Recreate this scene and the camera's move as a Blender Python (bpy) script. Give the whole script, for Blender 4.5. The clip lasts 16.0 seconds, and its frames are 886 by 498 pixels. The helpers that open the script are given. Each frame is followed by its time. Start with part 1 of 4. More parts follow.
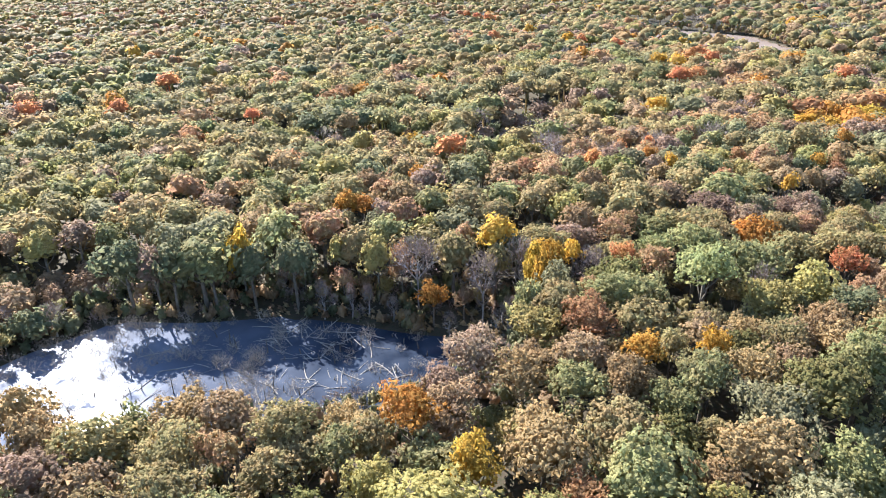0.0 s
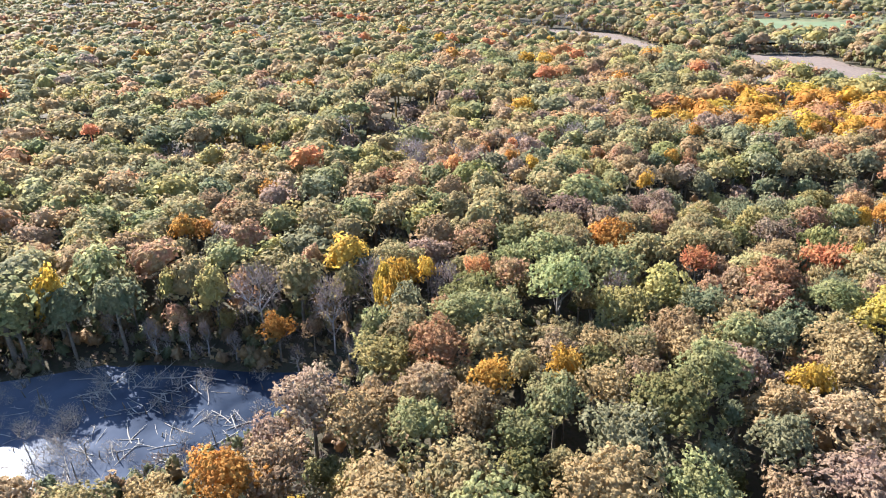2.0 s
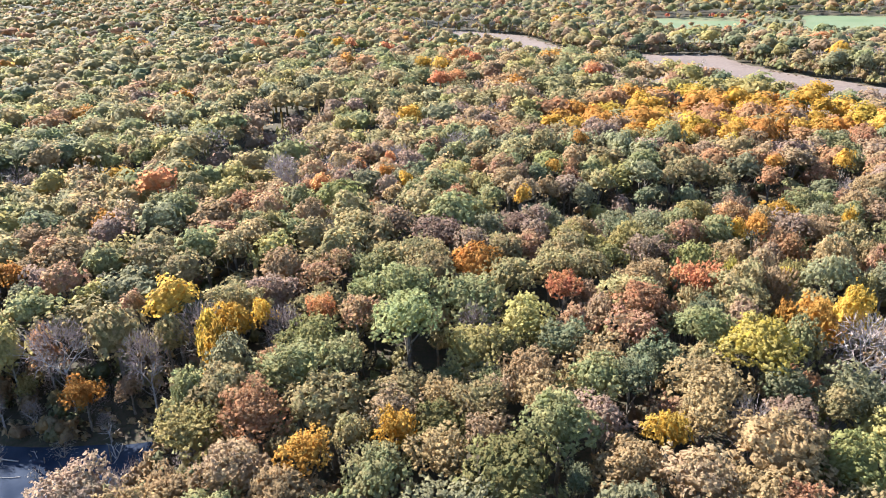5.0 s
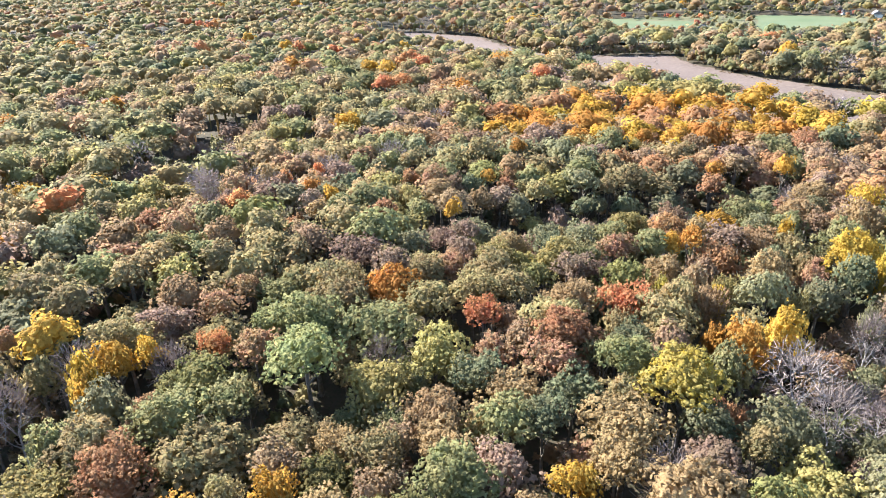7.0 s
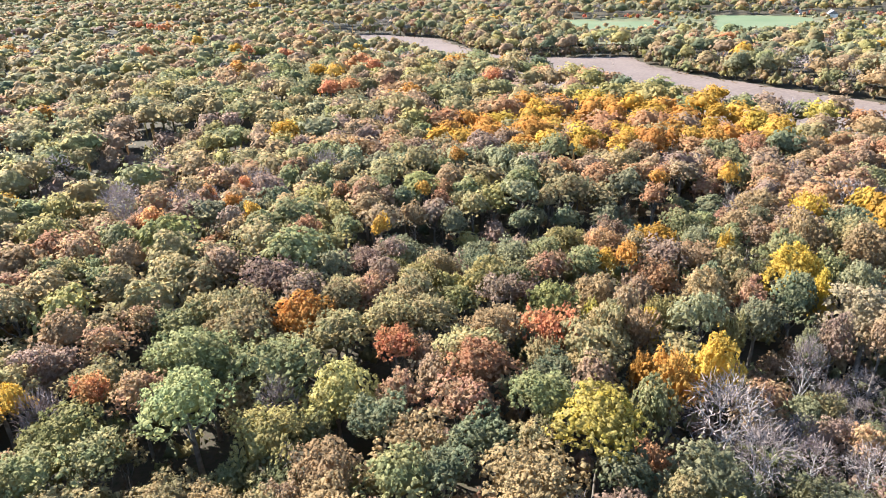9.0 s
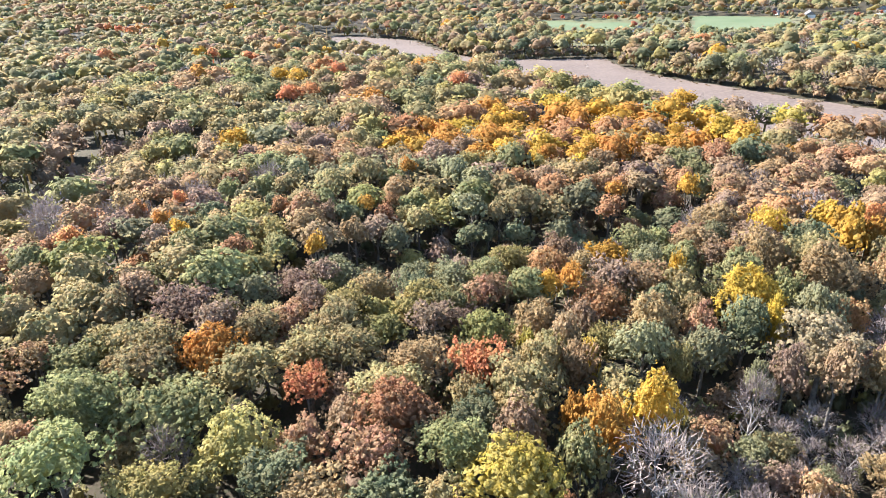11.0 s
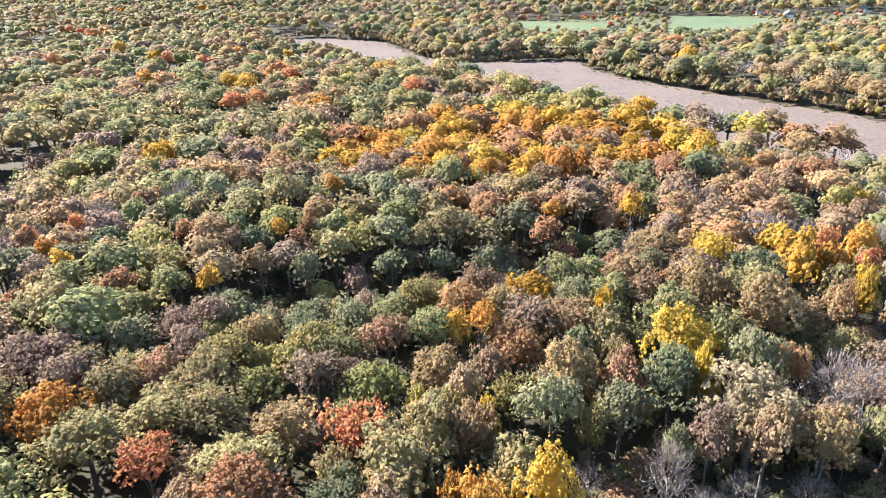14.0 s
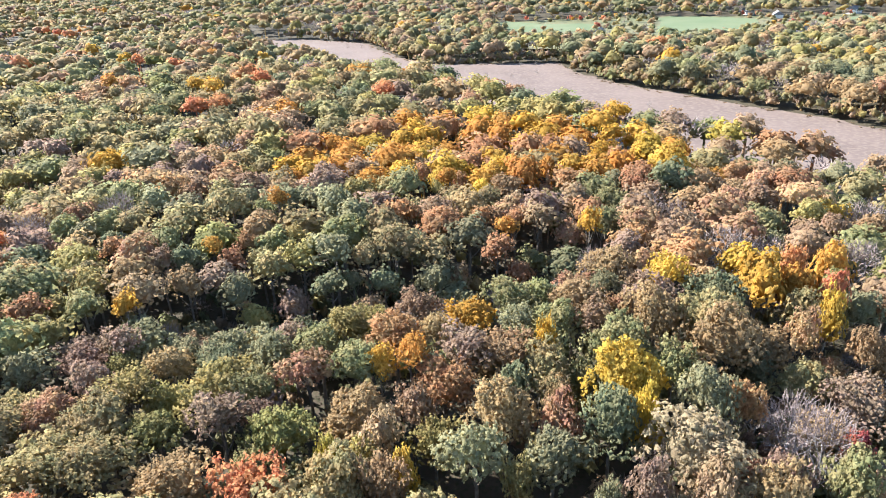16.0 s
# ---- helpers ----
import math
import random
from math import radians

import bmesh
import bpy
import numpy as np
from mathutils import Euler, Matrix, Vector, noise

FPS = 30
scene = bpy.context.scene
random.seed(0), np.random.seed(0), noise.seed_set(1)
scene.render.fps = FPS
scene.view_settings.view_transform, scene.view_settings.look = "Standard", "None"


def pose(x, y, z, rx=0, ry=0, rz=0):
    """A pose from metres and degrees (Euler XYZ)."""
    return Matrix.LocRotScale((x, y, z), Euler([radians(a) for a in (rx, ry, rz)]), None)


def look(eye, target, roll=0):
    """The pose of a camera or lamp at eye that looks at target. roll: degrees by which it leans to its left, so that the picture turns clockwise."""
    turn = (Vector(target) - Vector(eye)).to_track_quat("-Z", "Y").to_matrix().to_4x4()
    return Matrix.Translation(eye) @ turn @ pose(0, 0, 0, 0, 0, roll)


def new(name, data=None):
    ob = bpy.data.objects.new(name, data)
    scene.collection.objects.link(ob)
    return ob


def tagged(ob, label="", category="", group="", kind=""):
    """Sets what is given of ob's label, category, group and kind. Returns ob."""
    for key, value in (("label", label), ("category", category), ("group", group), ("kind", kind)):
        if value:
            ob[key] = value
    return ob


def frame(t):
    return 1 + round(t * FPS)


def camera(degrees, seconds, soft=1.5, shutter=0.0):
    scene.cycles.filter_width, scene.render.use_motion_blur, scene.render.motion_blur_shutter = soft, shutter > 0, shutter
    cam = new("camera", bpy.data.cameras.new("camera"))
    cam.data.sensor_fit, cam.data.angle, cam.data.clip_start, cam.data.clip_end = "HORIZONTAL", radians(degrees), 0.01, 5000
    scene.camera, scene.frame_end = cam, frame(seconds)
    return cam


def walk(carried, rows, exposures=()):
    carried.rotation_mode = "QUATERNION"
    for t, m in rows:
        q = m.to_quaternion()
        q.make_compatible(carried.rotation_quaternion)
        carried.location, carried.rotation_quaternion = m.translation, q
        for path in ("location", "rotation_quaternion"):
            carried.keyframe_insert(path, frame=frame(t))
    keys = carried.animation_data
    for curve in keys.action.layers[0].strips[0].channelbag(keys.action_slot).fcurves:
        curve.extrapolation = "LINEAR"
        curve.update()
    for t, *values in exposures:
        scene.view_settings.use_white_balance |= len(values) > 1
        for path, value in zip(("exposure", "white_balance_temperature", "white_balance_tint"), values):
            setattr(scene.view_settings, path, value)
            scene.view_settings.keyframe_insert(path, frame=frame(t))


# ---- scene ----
cam = camera(67.7, 16.0, 1.0)
METRES, EYE, TILT, LEAN, TURN = 120.0, 74.4, 0.0, 0.0, -0.8
ROWS = [
    (0.0, 0.0, 0.0, 0.0, -0.61, -23.87, 1.38),
    (0.5, 0.0233, 0.0228, -0.0012, -3.57, -23.92, 1.4),
    (1.0, 0.046, 0.044, -0.0024, -6.53, -23.98, 1.38),
    (1.5, 0.0704, 0.0637, -0.0032, -8.46, -24.01, 1.37),
    (2.0, 0.0956, 0.0822, -0.004, -10.09, -24.05, 1.38),
    (2.5, 0.1215, 0.1, -0.0049, -11.56, -24.08, 1.38),
    (3.0, 0.148, 0.117, -0.0054, -12.85, -24.1, 1.39),
    (3.5, 0.1748, 0.1335, -0.0061, -13.98, -24.11, 1.38),
    (4.0, 0.2022, 0.1489, -0.007, -14.91, -24.11, 1.39),
    (6.5, 0.3404, 0.22, -0.0099, -18.63, -24.12, 1.4),
    (7.0, 0.3681, 0.2332, -0.0103, -19.32, -24.14, 1.4),
    (7.5, 0.3963, 0.246, -0.0109, -20.0, -24.14, 1.4),
    (8.0, 0.425, 0.2586, -0.0115, -20.67, -24.14, 1.43),
    (8.5, 0.4529, 0.2706, -0.0123, -21.3, -24.15, 1.43),
    (9.0, 0.4816, 0.283, -0.0128, -21.77, -24.16, 1.44),
    (11.5, 0.6261, 0.3405, -0.0155, -23.08, -24.16, 1.46),
    (12.0, 0.6554, 0.3519, -0.0162, -23.3, -24.17, 1.48),
    (12.5, 0.6847, 0.3629, -0.0169, -23.53, -24.18, 1.49),
    (13.0, 0.7139, 0.3736, -0.0173, -23.67, -24.2, 1.5),
    (13.5, 0.7433, 0.3846, -0.018, -23.67, -24.2, 1.52),
    (14.0, 0.7727, 0.3956, -0.0186, -23.73, -24.21, 1.52),
    (14.5, 0.8024, 0.4064, -0.0193, -23.82, -24.22, 1.53),
    (15.0, 0.8316, 0.4168, -0.0198, -23.92, -24.23, 1.54),
    (15.5, 0.8611, 0.4275, -0.0205, -24.01, -24.23, 1.54),
    (16.0, 0.8908, 0.438, -0.0212, -24.06, -24.24, 1.55),
]
walk(cam, [(t, pose(0, 0, EYE, TILT, LEAN, TURN) @ pose(METRES * x, METRES * y, METRES * z, 90 + pitch, roll, yaw)) for t, x, y, z, yaw, pitch, roll in ROWS])

# ---- world, sun, exposure ----
SUN_LEFT, SUN_UP = 32.0, 34.0
world = bpy.data.worlds.new("world")
scene.world = world
world.use_nodes = True
wn = world.node_tree.nodes
sky = wn.new("ShaderNodeTexSky")
sky.sky_type, sky.sun_disc = "NISHITA", False
sky.sun_elevation, sky.sun_rotation = radians(SUN_UP), radians(-SUN_LEFT)
sky.air_density, sky.dust_density = 1.0, 0.1
sky.ozone_density = 2.0
wn["Background"].inputs["Strength"].default_value = 0.088
world.node_tree.links.new(sky.outputs["Color"], wn["Background"].inputs["Color"])
toward = Vector((-math.sin(radians(SUN_LEFT)) * math.cos(radians(SUN_UP)), math.cos(radians(SUN_LEFT)) * math.cos(radians(SUN_UP)), math.sin(radians(SUN_UP))))
sun = new("sun", bpy.data.lights.new("sun", "SUN"))
sun.data.energy, sun.data.angle, sun.data.color = 4.5, radians(0.55), (1.0, 0.97, 0.94)
sun.matrix_world = look(toward * 400, (0, 0, 0))
scene.view_settings.exposure = 2.52


# ---- materials ----
def material(name):
    m = bpy.data.materials.new(name)
    m.use_nodes = True
    m.node_tree.nodes.clear()
    return m, m.node_tree.nodes, m.node_tree.links


def node(nodes, kind, **values):
    n = nodes.new(kind)
    for key, value in values.items():
        n.inputs[key.replace("_", " ")].default_value = value
    return n


def mix_colour(nodes, links, fac, a, b):
    n = nodes.new("ShaderNodeMix")
    n.data_type = "RGBA"
    for socket, v in ((n.inputs["Factor"], fac), (n.inputs["A"], a), (n.inputs["B"], b)):
        if isinstance(v, (int, float)):
            socket.default_value = v
        elif isinstance(v, tuple):
            socket.default_value = (*v, 1)
        else:
            links.new(v, socket)
    return n.outputs["Result"]


def ramp(nodes, links, fac, lo, hi, top=1.0):
    n = nodes.new("ShaderNodeMapRange")
    n.inputs["From Min"].default_value, n.inputs["From Max"].default_value = lo, hi
    n.inputs["To Max"].default_value = top
    links.new(fac, n.inputs["Value"])
    return n.outputs["Result"]


def noise_at(nodes, links, scale, detail=3.0):
    geo = nodes.new("ShaderNodeNewGeometry")
    n = node(nodes, "ShaderNodeTexNoise", Scale=scale, Detail=detail)
    links.new(geo.outputs["Position"], n.inputs["Vector"])
    return n.outputs["Fac"]


def foliage(name, main, second, through_light=0.4, spread=0.5, patches=0.45):
    """Leaves: each tree a little different, each clump and leaf a little different again, light passing through."""
    m, nodes, links = material(name)
    info, geo = nodes.new("ShaderNodeObjectInfo"), nodes.new("ShaderNodeNewGeometry")
    patch = ramp(nodes, links, noise_at(nodes, links, patches, 2.0), 0.38, 0.62)
    both = mix_colour(nodes, links, patch, main, second)
    hsv = nodes.new("ShaderNodeHueSaturation")
    leafy = nodes.new("ShaderNodeMapRange")
    leafy.inputs["To Min"].default_value, leafy.inputs["To Max"].default_value = 1 - spread, 1 + spread
    links.new(geo.outputs["Random Per Island"], leafy.inputs["Value"])
    treey = nodes.new("ShaderNodeMapRange")
    treey.inputs["To Min"].default_value, treey.inputs["To Max"].default_value = 0.49, 0.51
    links.new(info.outputs["Random"], treey.inputs["Value"])
    links.new(treey.outputs["Result"], hsv.inputs["Hue"])
    whole = nodes.new("ShaderNodeMapRange")
    whole.inputs["To Min"].default_value, whole.inputs["To Max"].default_value = 0.88, 1.12
    links.new(info.outputs["Random"], whole.inputs["Value"])
    stand = nodes.new("ShaderNodeMapRange")
    stand.inputs["From Min"].default_value, stand.inputs["From Max"].default_value = 0.3, 0.7
    stand.inputs["To Min"].default_value, stand.inputs["To Max"].default_value = 0.8, 1.2
    links.new(noise_at(nodes, links, 0.11, 1.0), stand.inputs["Value"])
    once, twice = nodes.new("ShaderNodeMath"), nodes.new("ShaderNodeMath")
    once.operation = twice.operation = "MULTIPLY"
    links.new(leafy.outputs["Result"], once.inputs[0])
    links.new(whole.outputs["Result"], once.inputs[1])
    links.new(once.outputs["Value"], twice.inputs[0])
    links.new(stand.outputs["Result"], twice.inputs[1])
    links.new(twice.outputs["Value"], hsv.inputs["Value"])
    links.new(both, hsv.inputs["Color"])
    bsdf = node(nodes, "ShaderNodeBsdfPrincipled", Roughness=0.6, Specular_IOR_Level=0.03)
    links.new(hsv.outputs["Color"], bsdf.inputs["Base Color"])
    ruffle = node(nodes, "ShaderNodeBump", Strength=0.7, Distance=0.5)
    links.new(noise_at(nodes, links, 2.4, 3.0), ruffle.inputs["Height"])
    links.new(ruffle.outputs["Normal"], bsdf.inputs["Normal"])
    lit = node(nodes, "ShaderNodeBsdfTranslucent")
    links.new(ruffle.outputs["Normal"], lit.inputs["Normal"])
    links.new(hsv.outputs["Color"], lit.inputs["Color"])
    mix = node(nodes, "ShaderNodeMixShader", Fac=through_light)
    links.new(bsdf.outputs["BSDF"], mix.inputs[1])
    links.new(lit.outputs["BSDF"], mix.inputs[2])
    out = nodes.new("ShaderNodeOutputMaterial")
    links.new(mix.outputs["Shader"], out.inputs["Surface"])
    return m


def surface(name, main, second, scale, fine, rough=0.85, bump=0.3, third=None):
    """A matt surface in two tones at two scales, with relief."""
    m, nodes, links = material(name)
    big, small = noise_at(nodes, links, scale, 4.0), noise_at(nodes, links, fine, 6.0)
    col = mix_colour(nodes, links, ramp(nodes, links, big, 0.35, 0.65), main, second)
    if third:
        col = mix_colour(nodes, links, ramp(nodes, links, small, 0.45, 0.7), col, third)
    bsdf = node(nodes, "ShaderNodeBsdfPrincipled", Roughness=rough, Specular_IOR_Level=0.09)
    links.new(col, bsdf.inputs["Base Color"])
    b = node(nodes, "ShaderNodeBump", Strength=bump, Distance=0.3)
    links.new(small, b.inputs["Height"])
    links.new(b.outputs["Normal"], bsdf.inputs["Normal"])
    out = nodes.new("ShaderNodeOutputMaterial")
    links.new(bsdf.outputs["BSDF"], out.inputs["Surface"])
    return m


# name: main and second colour of the leaves
TONES = {
    "green": ((0.188, 0.213, 0.075), (0.270, 0.256, 0.098)),
    "deep_green": ((0.130, 0.160, 0.065), (0.195, 0.200, 0.085)),
    "olive": ((0.236, 0.226, 0.088), (0.318, 0.255, 0.104)),
    "sage": ((0.190, 0.200, 0.090), (0.250, 0.245, 0.115)),
    "pale_green": ((0.205, 0.240, 0.085), (0.270, 0.275, 0.100)),
    "moss": ((0.175, 0.190, 0.045), (0.235, 0.225, 0.065)),
    "yellow_green": ((0.275, 0.262, 0.076), (0.330, 0.285, 0.092)),
    "lemon": ((0.370, 0.305, 0.055), (0.320, 0.280, 0.070)),
    "tan": ((0.280, 0.218, 0.094), (0.335, 0.245, 0.104)),
    "straw": ((0.300, 0.245, 0.140), (0.275, 0.235, 0.125)),
    "brown": ((0.290, 0.212, 0.116), (0.315, 0.240, 0.118)),
    "dusty_pink": ((0.262, 0.192, 0.128), (0.265, 0.205, 0.118)),
    "rust": ((0.350, 0.215, 0.110), (0.350, 0.265, 0.120)),
    "copper": ((0.350, 0.195, 0.075), (0.330, 0.220, 0.090)),
    "red": ((0.470, 0.195, 0.100), (0.430, 0.240, 0.105)),
    "crimson": ((0.330, 0.100, 0.065), (0.360, 0.140, 0.075)),
    "orange": ((0.405, 0.205, 0.045), (0.400, 0.240, 0.060)),
    "gold": ((0.430, 0.268, 0.040), (0.395, 0.268, 0.060)),
    "yellow": ((0.480, 0.345, 0.055), (0.425, 0.322, 0.068)),
    "twigs": ((0.250, 0.215, 0.175), (0.210, 0.180, 0.150)),
}
# warms the leaf tones a little; the added blue stands for distant haze
TONES = {k: tuple((c[0] * 1.02, c[1] * 0.94, c[2] * 0.84 + (0.033 if c[0] < 0.36 else 0.012)) for c in v) for k, v in TONES.items()}
LEAF = {k: foliage(k + "_leaves", *v, through_light=0.12 if k == "twigs" else 0.52, spread=0.2) for k, v in TONES.items()}
FAR_LEAF = {k: foliage(k + "_crowns", *v, 0.12 if k == "twigs" else 0.56, 0.12, 0.1) for k, v in TONES.items()}
TONE_LIST = list(TONES)
BARK = surface("grey_brown_bark", (0.10, 0.085, 0.07), (0.17, 0.15, 0.125), 1.5, 9.0)
PALE_BARK = surface("weathered_grey_bark", (0.34, 0.31, 0.29), (0.24, 0.22, 0.205), 1.2, 9.0)
BRUSHWOOD = surface("brown_brushwood", (0.27, 0.23, 0.19), (0.34, 0.29, 0.24), 1.0, 7.0)
DRIFT = surface("bleached_dead_wood", (0.36, 0.335, 0.305), (0.24, 0.215, 0.19), 0.8, 7.0)
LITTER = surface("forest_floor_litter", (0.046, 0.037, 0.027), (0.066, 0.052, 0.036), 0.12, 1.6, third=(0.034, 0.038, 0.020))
REED = surface("dry_marsh_grass", (0.135, 0.103, 0.09), (0.105, 0.08, 0.07), 0.03, 0.5, third=(0.155, 0.122, 0.102))
LAWN = surface("mown_grass", (0.085, 0.112, 0.058), (0.11, 0.13, 0.072), 0.02, 0.3)


def water_material():
    m, nodes, links = material("dark_pond_water")
    # the blue of the reflected sky is put into this base colour
    col = mix_colour(nodes, links, ramp(nodes, links, noise_at(nodes, links, 0.09, 5.0), 0.4, 0.65), (0.014, 0.020, 0.034), (0.040, 0.050, 0.072))
    bsdf = node(nodes, "ShaderNodeBsdfPrincipled", IOR=1.33, Specular_IOR_Level=0.35)
    rough = nodes.new("ShaderNodeMapRange")
    rough.inputs["From Min"].default_value, rough.inputs["From Max"].default_value = -68, -94
    rough.inputs["To Min"].default_value, rough.inputs["To Max"].default_value = 0.10, 0.36
    where = nodes.new("ShaderNodeSeparateXYZ")
    links.new(nodes.new("ShaderNodeNewGeometry").outputs["Position"], where.inputs["Vector"])
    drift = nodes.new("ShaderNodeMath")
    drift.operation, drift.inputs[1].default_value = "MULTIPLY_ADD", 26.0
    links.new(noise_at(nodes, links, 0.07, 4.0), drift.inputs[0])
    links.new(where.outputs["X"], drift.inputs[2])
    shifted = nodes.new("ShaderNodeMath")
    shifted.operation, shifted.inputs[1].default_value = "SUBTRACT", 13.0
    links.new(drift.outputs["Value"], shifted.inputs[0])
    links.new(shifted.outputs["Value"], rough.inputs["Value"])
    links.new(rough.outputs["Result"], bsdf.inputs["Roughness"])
    # pale film and glare painted into the base colour, growing westward
    glare_film = mix_colour(nodes, links, ramp(nodes, links, shifted.outputs["Value"], -18, -62), (0, 0, 0), (0.085, 0.092, 0.115))
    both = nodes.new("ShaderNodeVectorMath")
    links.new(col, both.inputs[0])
    links.new(glare_film, both.inputs[1])
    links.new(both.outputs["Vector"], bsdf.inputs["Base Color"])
    links.new(ramp(nodes, links, noise_at(nodes, links, 0.16, 6.0), 0.34, 0.74, 0.22), bsdf.inputs["Specular IOR Level"])
    bsdf.inputs["Specular Tint"].default_value = (0.34, 0.46, 0.78, 1)
    b = node(nodes, "ShaderNodeBump", Strength=0.04, Distance=0.03)
    links.new(noise_at(nodes, links, 2.2, 3.0), b.inputs["Height"])
    links.new(b.outputs["Normal"], bsdf.inputs["Normal"])
    out = nodes.new("ShaderNodeOutputMaterial")
    links.new(bsdf.outputs["BSDF"], out.inputs["Surface"])
    return m


WATER = water_material()


# ---- mesh helpers ----
def mesh_of(name, verts, faces, materials=(), slots=None, smooth=False):
    """A mesh from arrays; faces all have the same number of corners."""
    me = bpy.data.meshes.new(name)
    verts, faces = np.asarray(verts, np.float32), np.asarray(faces, np.int32)
    n, k = faces.shape
    me.vertices.add(len(verts))
    me.vertices.foreach_set("co", verts.ravel())
    me.loops.add(n * k)
    me.loops.foreach_set("vertex_index", faces.ravel())
    me.polygons.add(n)
    me.polygons.foreach_set("loop_start", np.arange(0, n * k, k, dtype=np.int32))
    for m in materials:
        me.materials.append(m)
    if slots is not None:
        me.polygons.foreach_set("material_index", np.asarray(slots, np.int32))
    me.polygons.foreach_set("use_smooth", np.full(n, smooth))
    me.update(calc_edges=True)
    return me


def part(name, data, parent, label="", mat=None):
    """One mesh under a thing; mat overrides the mesh's material for this object alone."""
    ob = new(name, data)
    ob.parent = parent
    if mat:
        ob.material_slots[0].link = "OBJECT"
        ob.material_slots[0].material = mat
    return tagged(ob, label)


def tube(points, radii, sides=6):
    """A tapered limb along points: triangles."""
    rng = np.arange(sides) * 2 * math.pi / sides
    vs, fs = [], []
    for i, (p, r) in enumerate(zip(points, radii)):
        way = Vector(points[min(i + 1, len(points) - 1)]) - Vector(points[max(i - 1, 0)])
        q = way.to_track_quat("Z", "Y").to_matrix()
        vs += [tuple(Vector(p) + q @ Vector((r * math.cos(a), r * math.sin(a), 0))) for a in rng]
    for i in range(len(points) - 1):
        for j in range(sides):
            a, b = i * sides + j, i * sides + (j + 1) % sides
            fs += [(a, b, b + sides), (a, b + sides, a + sides)]
    tip = (len(points) - 1) * sides
    fs += [(tip, tip + j, tip + j + 1) for j in range(1, sides - 1)]
    return vs, fs


def joined(pieces):
    vs, fs = [], []
    for v, f in pieces:
        n = len(vs)
        vs += list(v)
        fs += [tuple(i + n for i in t) for t in f]
    return vs, fs


PHI = (1 + 5 ** 0.5) / 2
ICO = np.array([(-1, PHI, 0), (1, PHI, 0), (-1, -PHI, 0), (1, -PHI, 0), (0, -1, PHI), (0, 1, PHI), (0, -1, -PHI), (0, 1, -PHI), (PHI, 0, -1), (PHI, 0, 1), (-PHI, 0, -1), (-PHI, 0, 1)]) / (1 + PHI * PHI) ** 0.5
ICO_F = np.array([(0, 11, 5), (0, 5, 1), (0, 1, 7), (0, 7, 10), (0, 10, 11), (1, 5, 9), (5, 11, 4), (11, 10, 2), (10, 7, 6), (7, 1, 8), (3, 9, 4), (3, 4, 2), (3, 2, 6), (3, 6, 8), (3, 8, 9), (4, 9, 5), (2, 4, 11), (6, 2, 10), (8, 6, 7), (9, 8, 1)])


def unit_rows(a):
    return a / np.maximum(np.linalg.norm(a, axis=1, keepdims=True), 1e-6)


def finer(v, f):
    """A ball of triangles with each triangle cut in four."""
    edges = np.concatenate([f[:, [0, 1]], f[:, [1, 2]], f[:, [2, 0]]])
    mids = unit_rows((v[edges[:, 0]] + v[edges[:, 1]]) / 2)
    n, k = len(v), len(f)
    a, b, c = n + np.arange(k), n + k + np.arange(k), n + 2 * k + np.arange(k)
    f2 = np.concatenate([np.stack([f[:, 0], a, c], 1), np.stack([f[:, 1], b, a], 1), np.stack([f[:, 2], c, b], 1), np.stack([a, b, c], 1)])
    v2 = np.concatenate([v, mids])
    keep, back = np.unique(np.round(v2, 5), axis=0, return_inverse=True)
    return keep, back.reshape(-1)[f2]


BALL, BALL_F = finer(ICO, ICO_F)


BALL_FINE, BALL_FINE_F = finer(BALL, BALL_F)


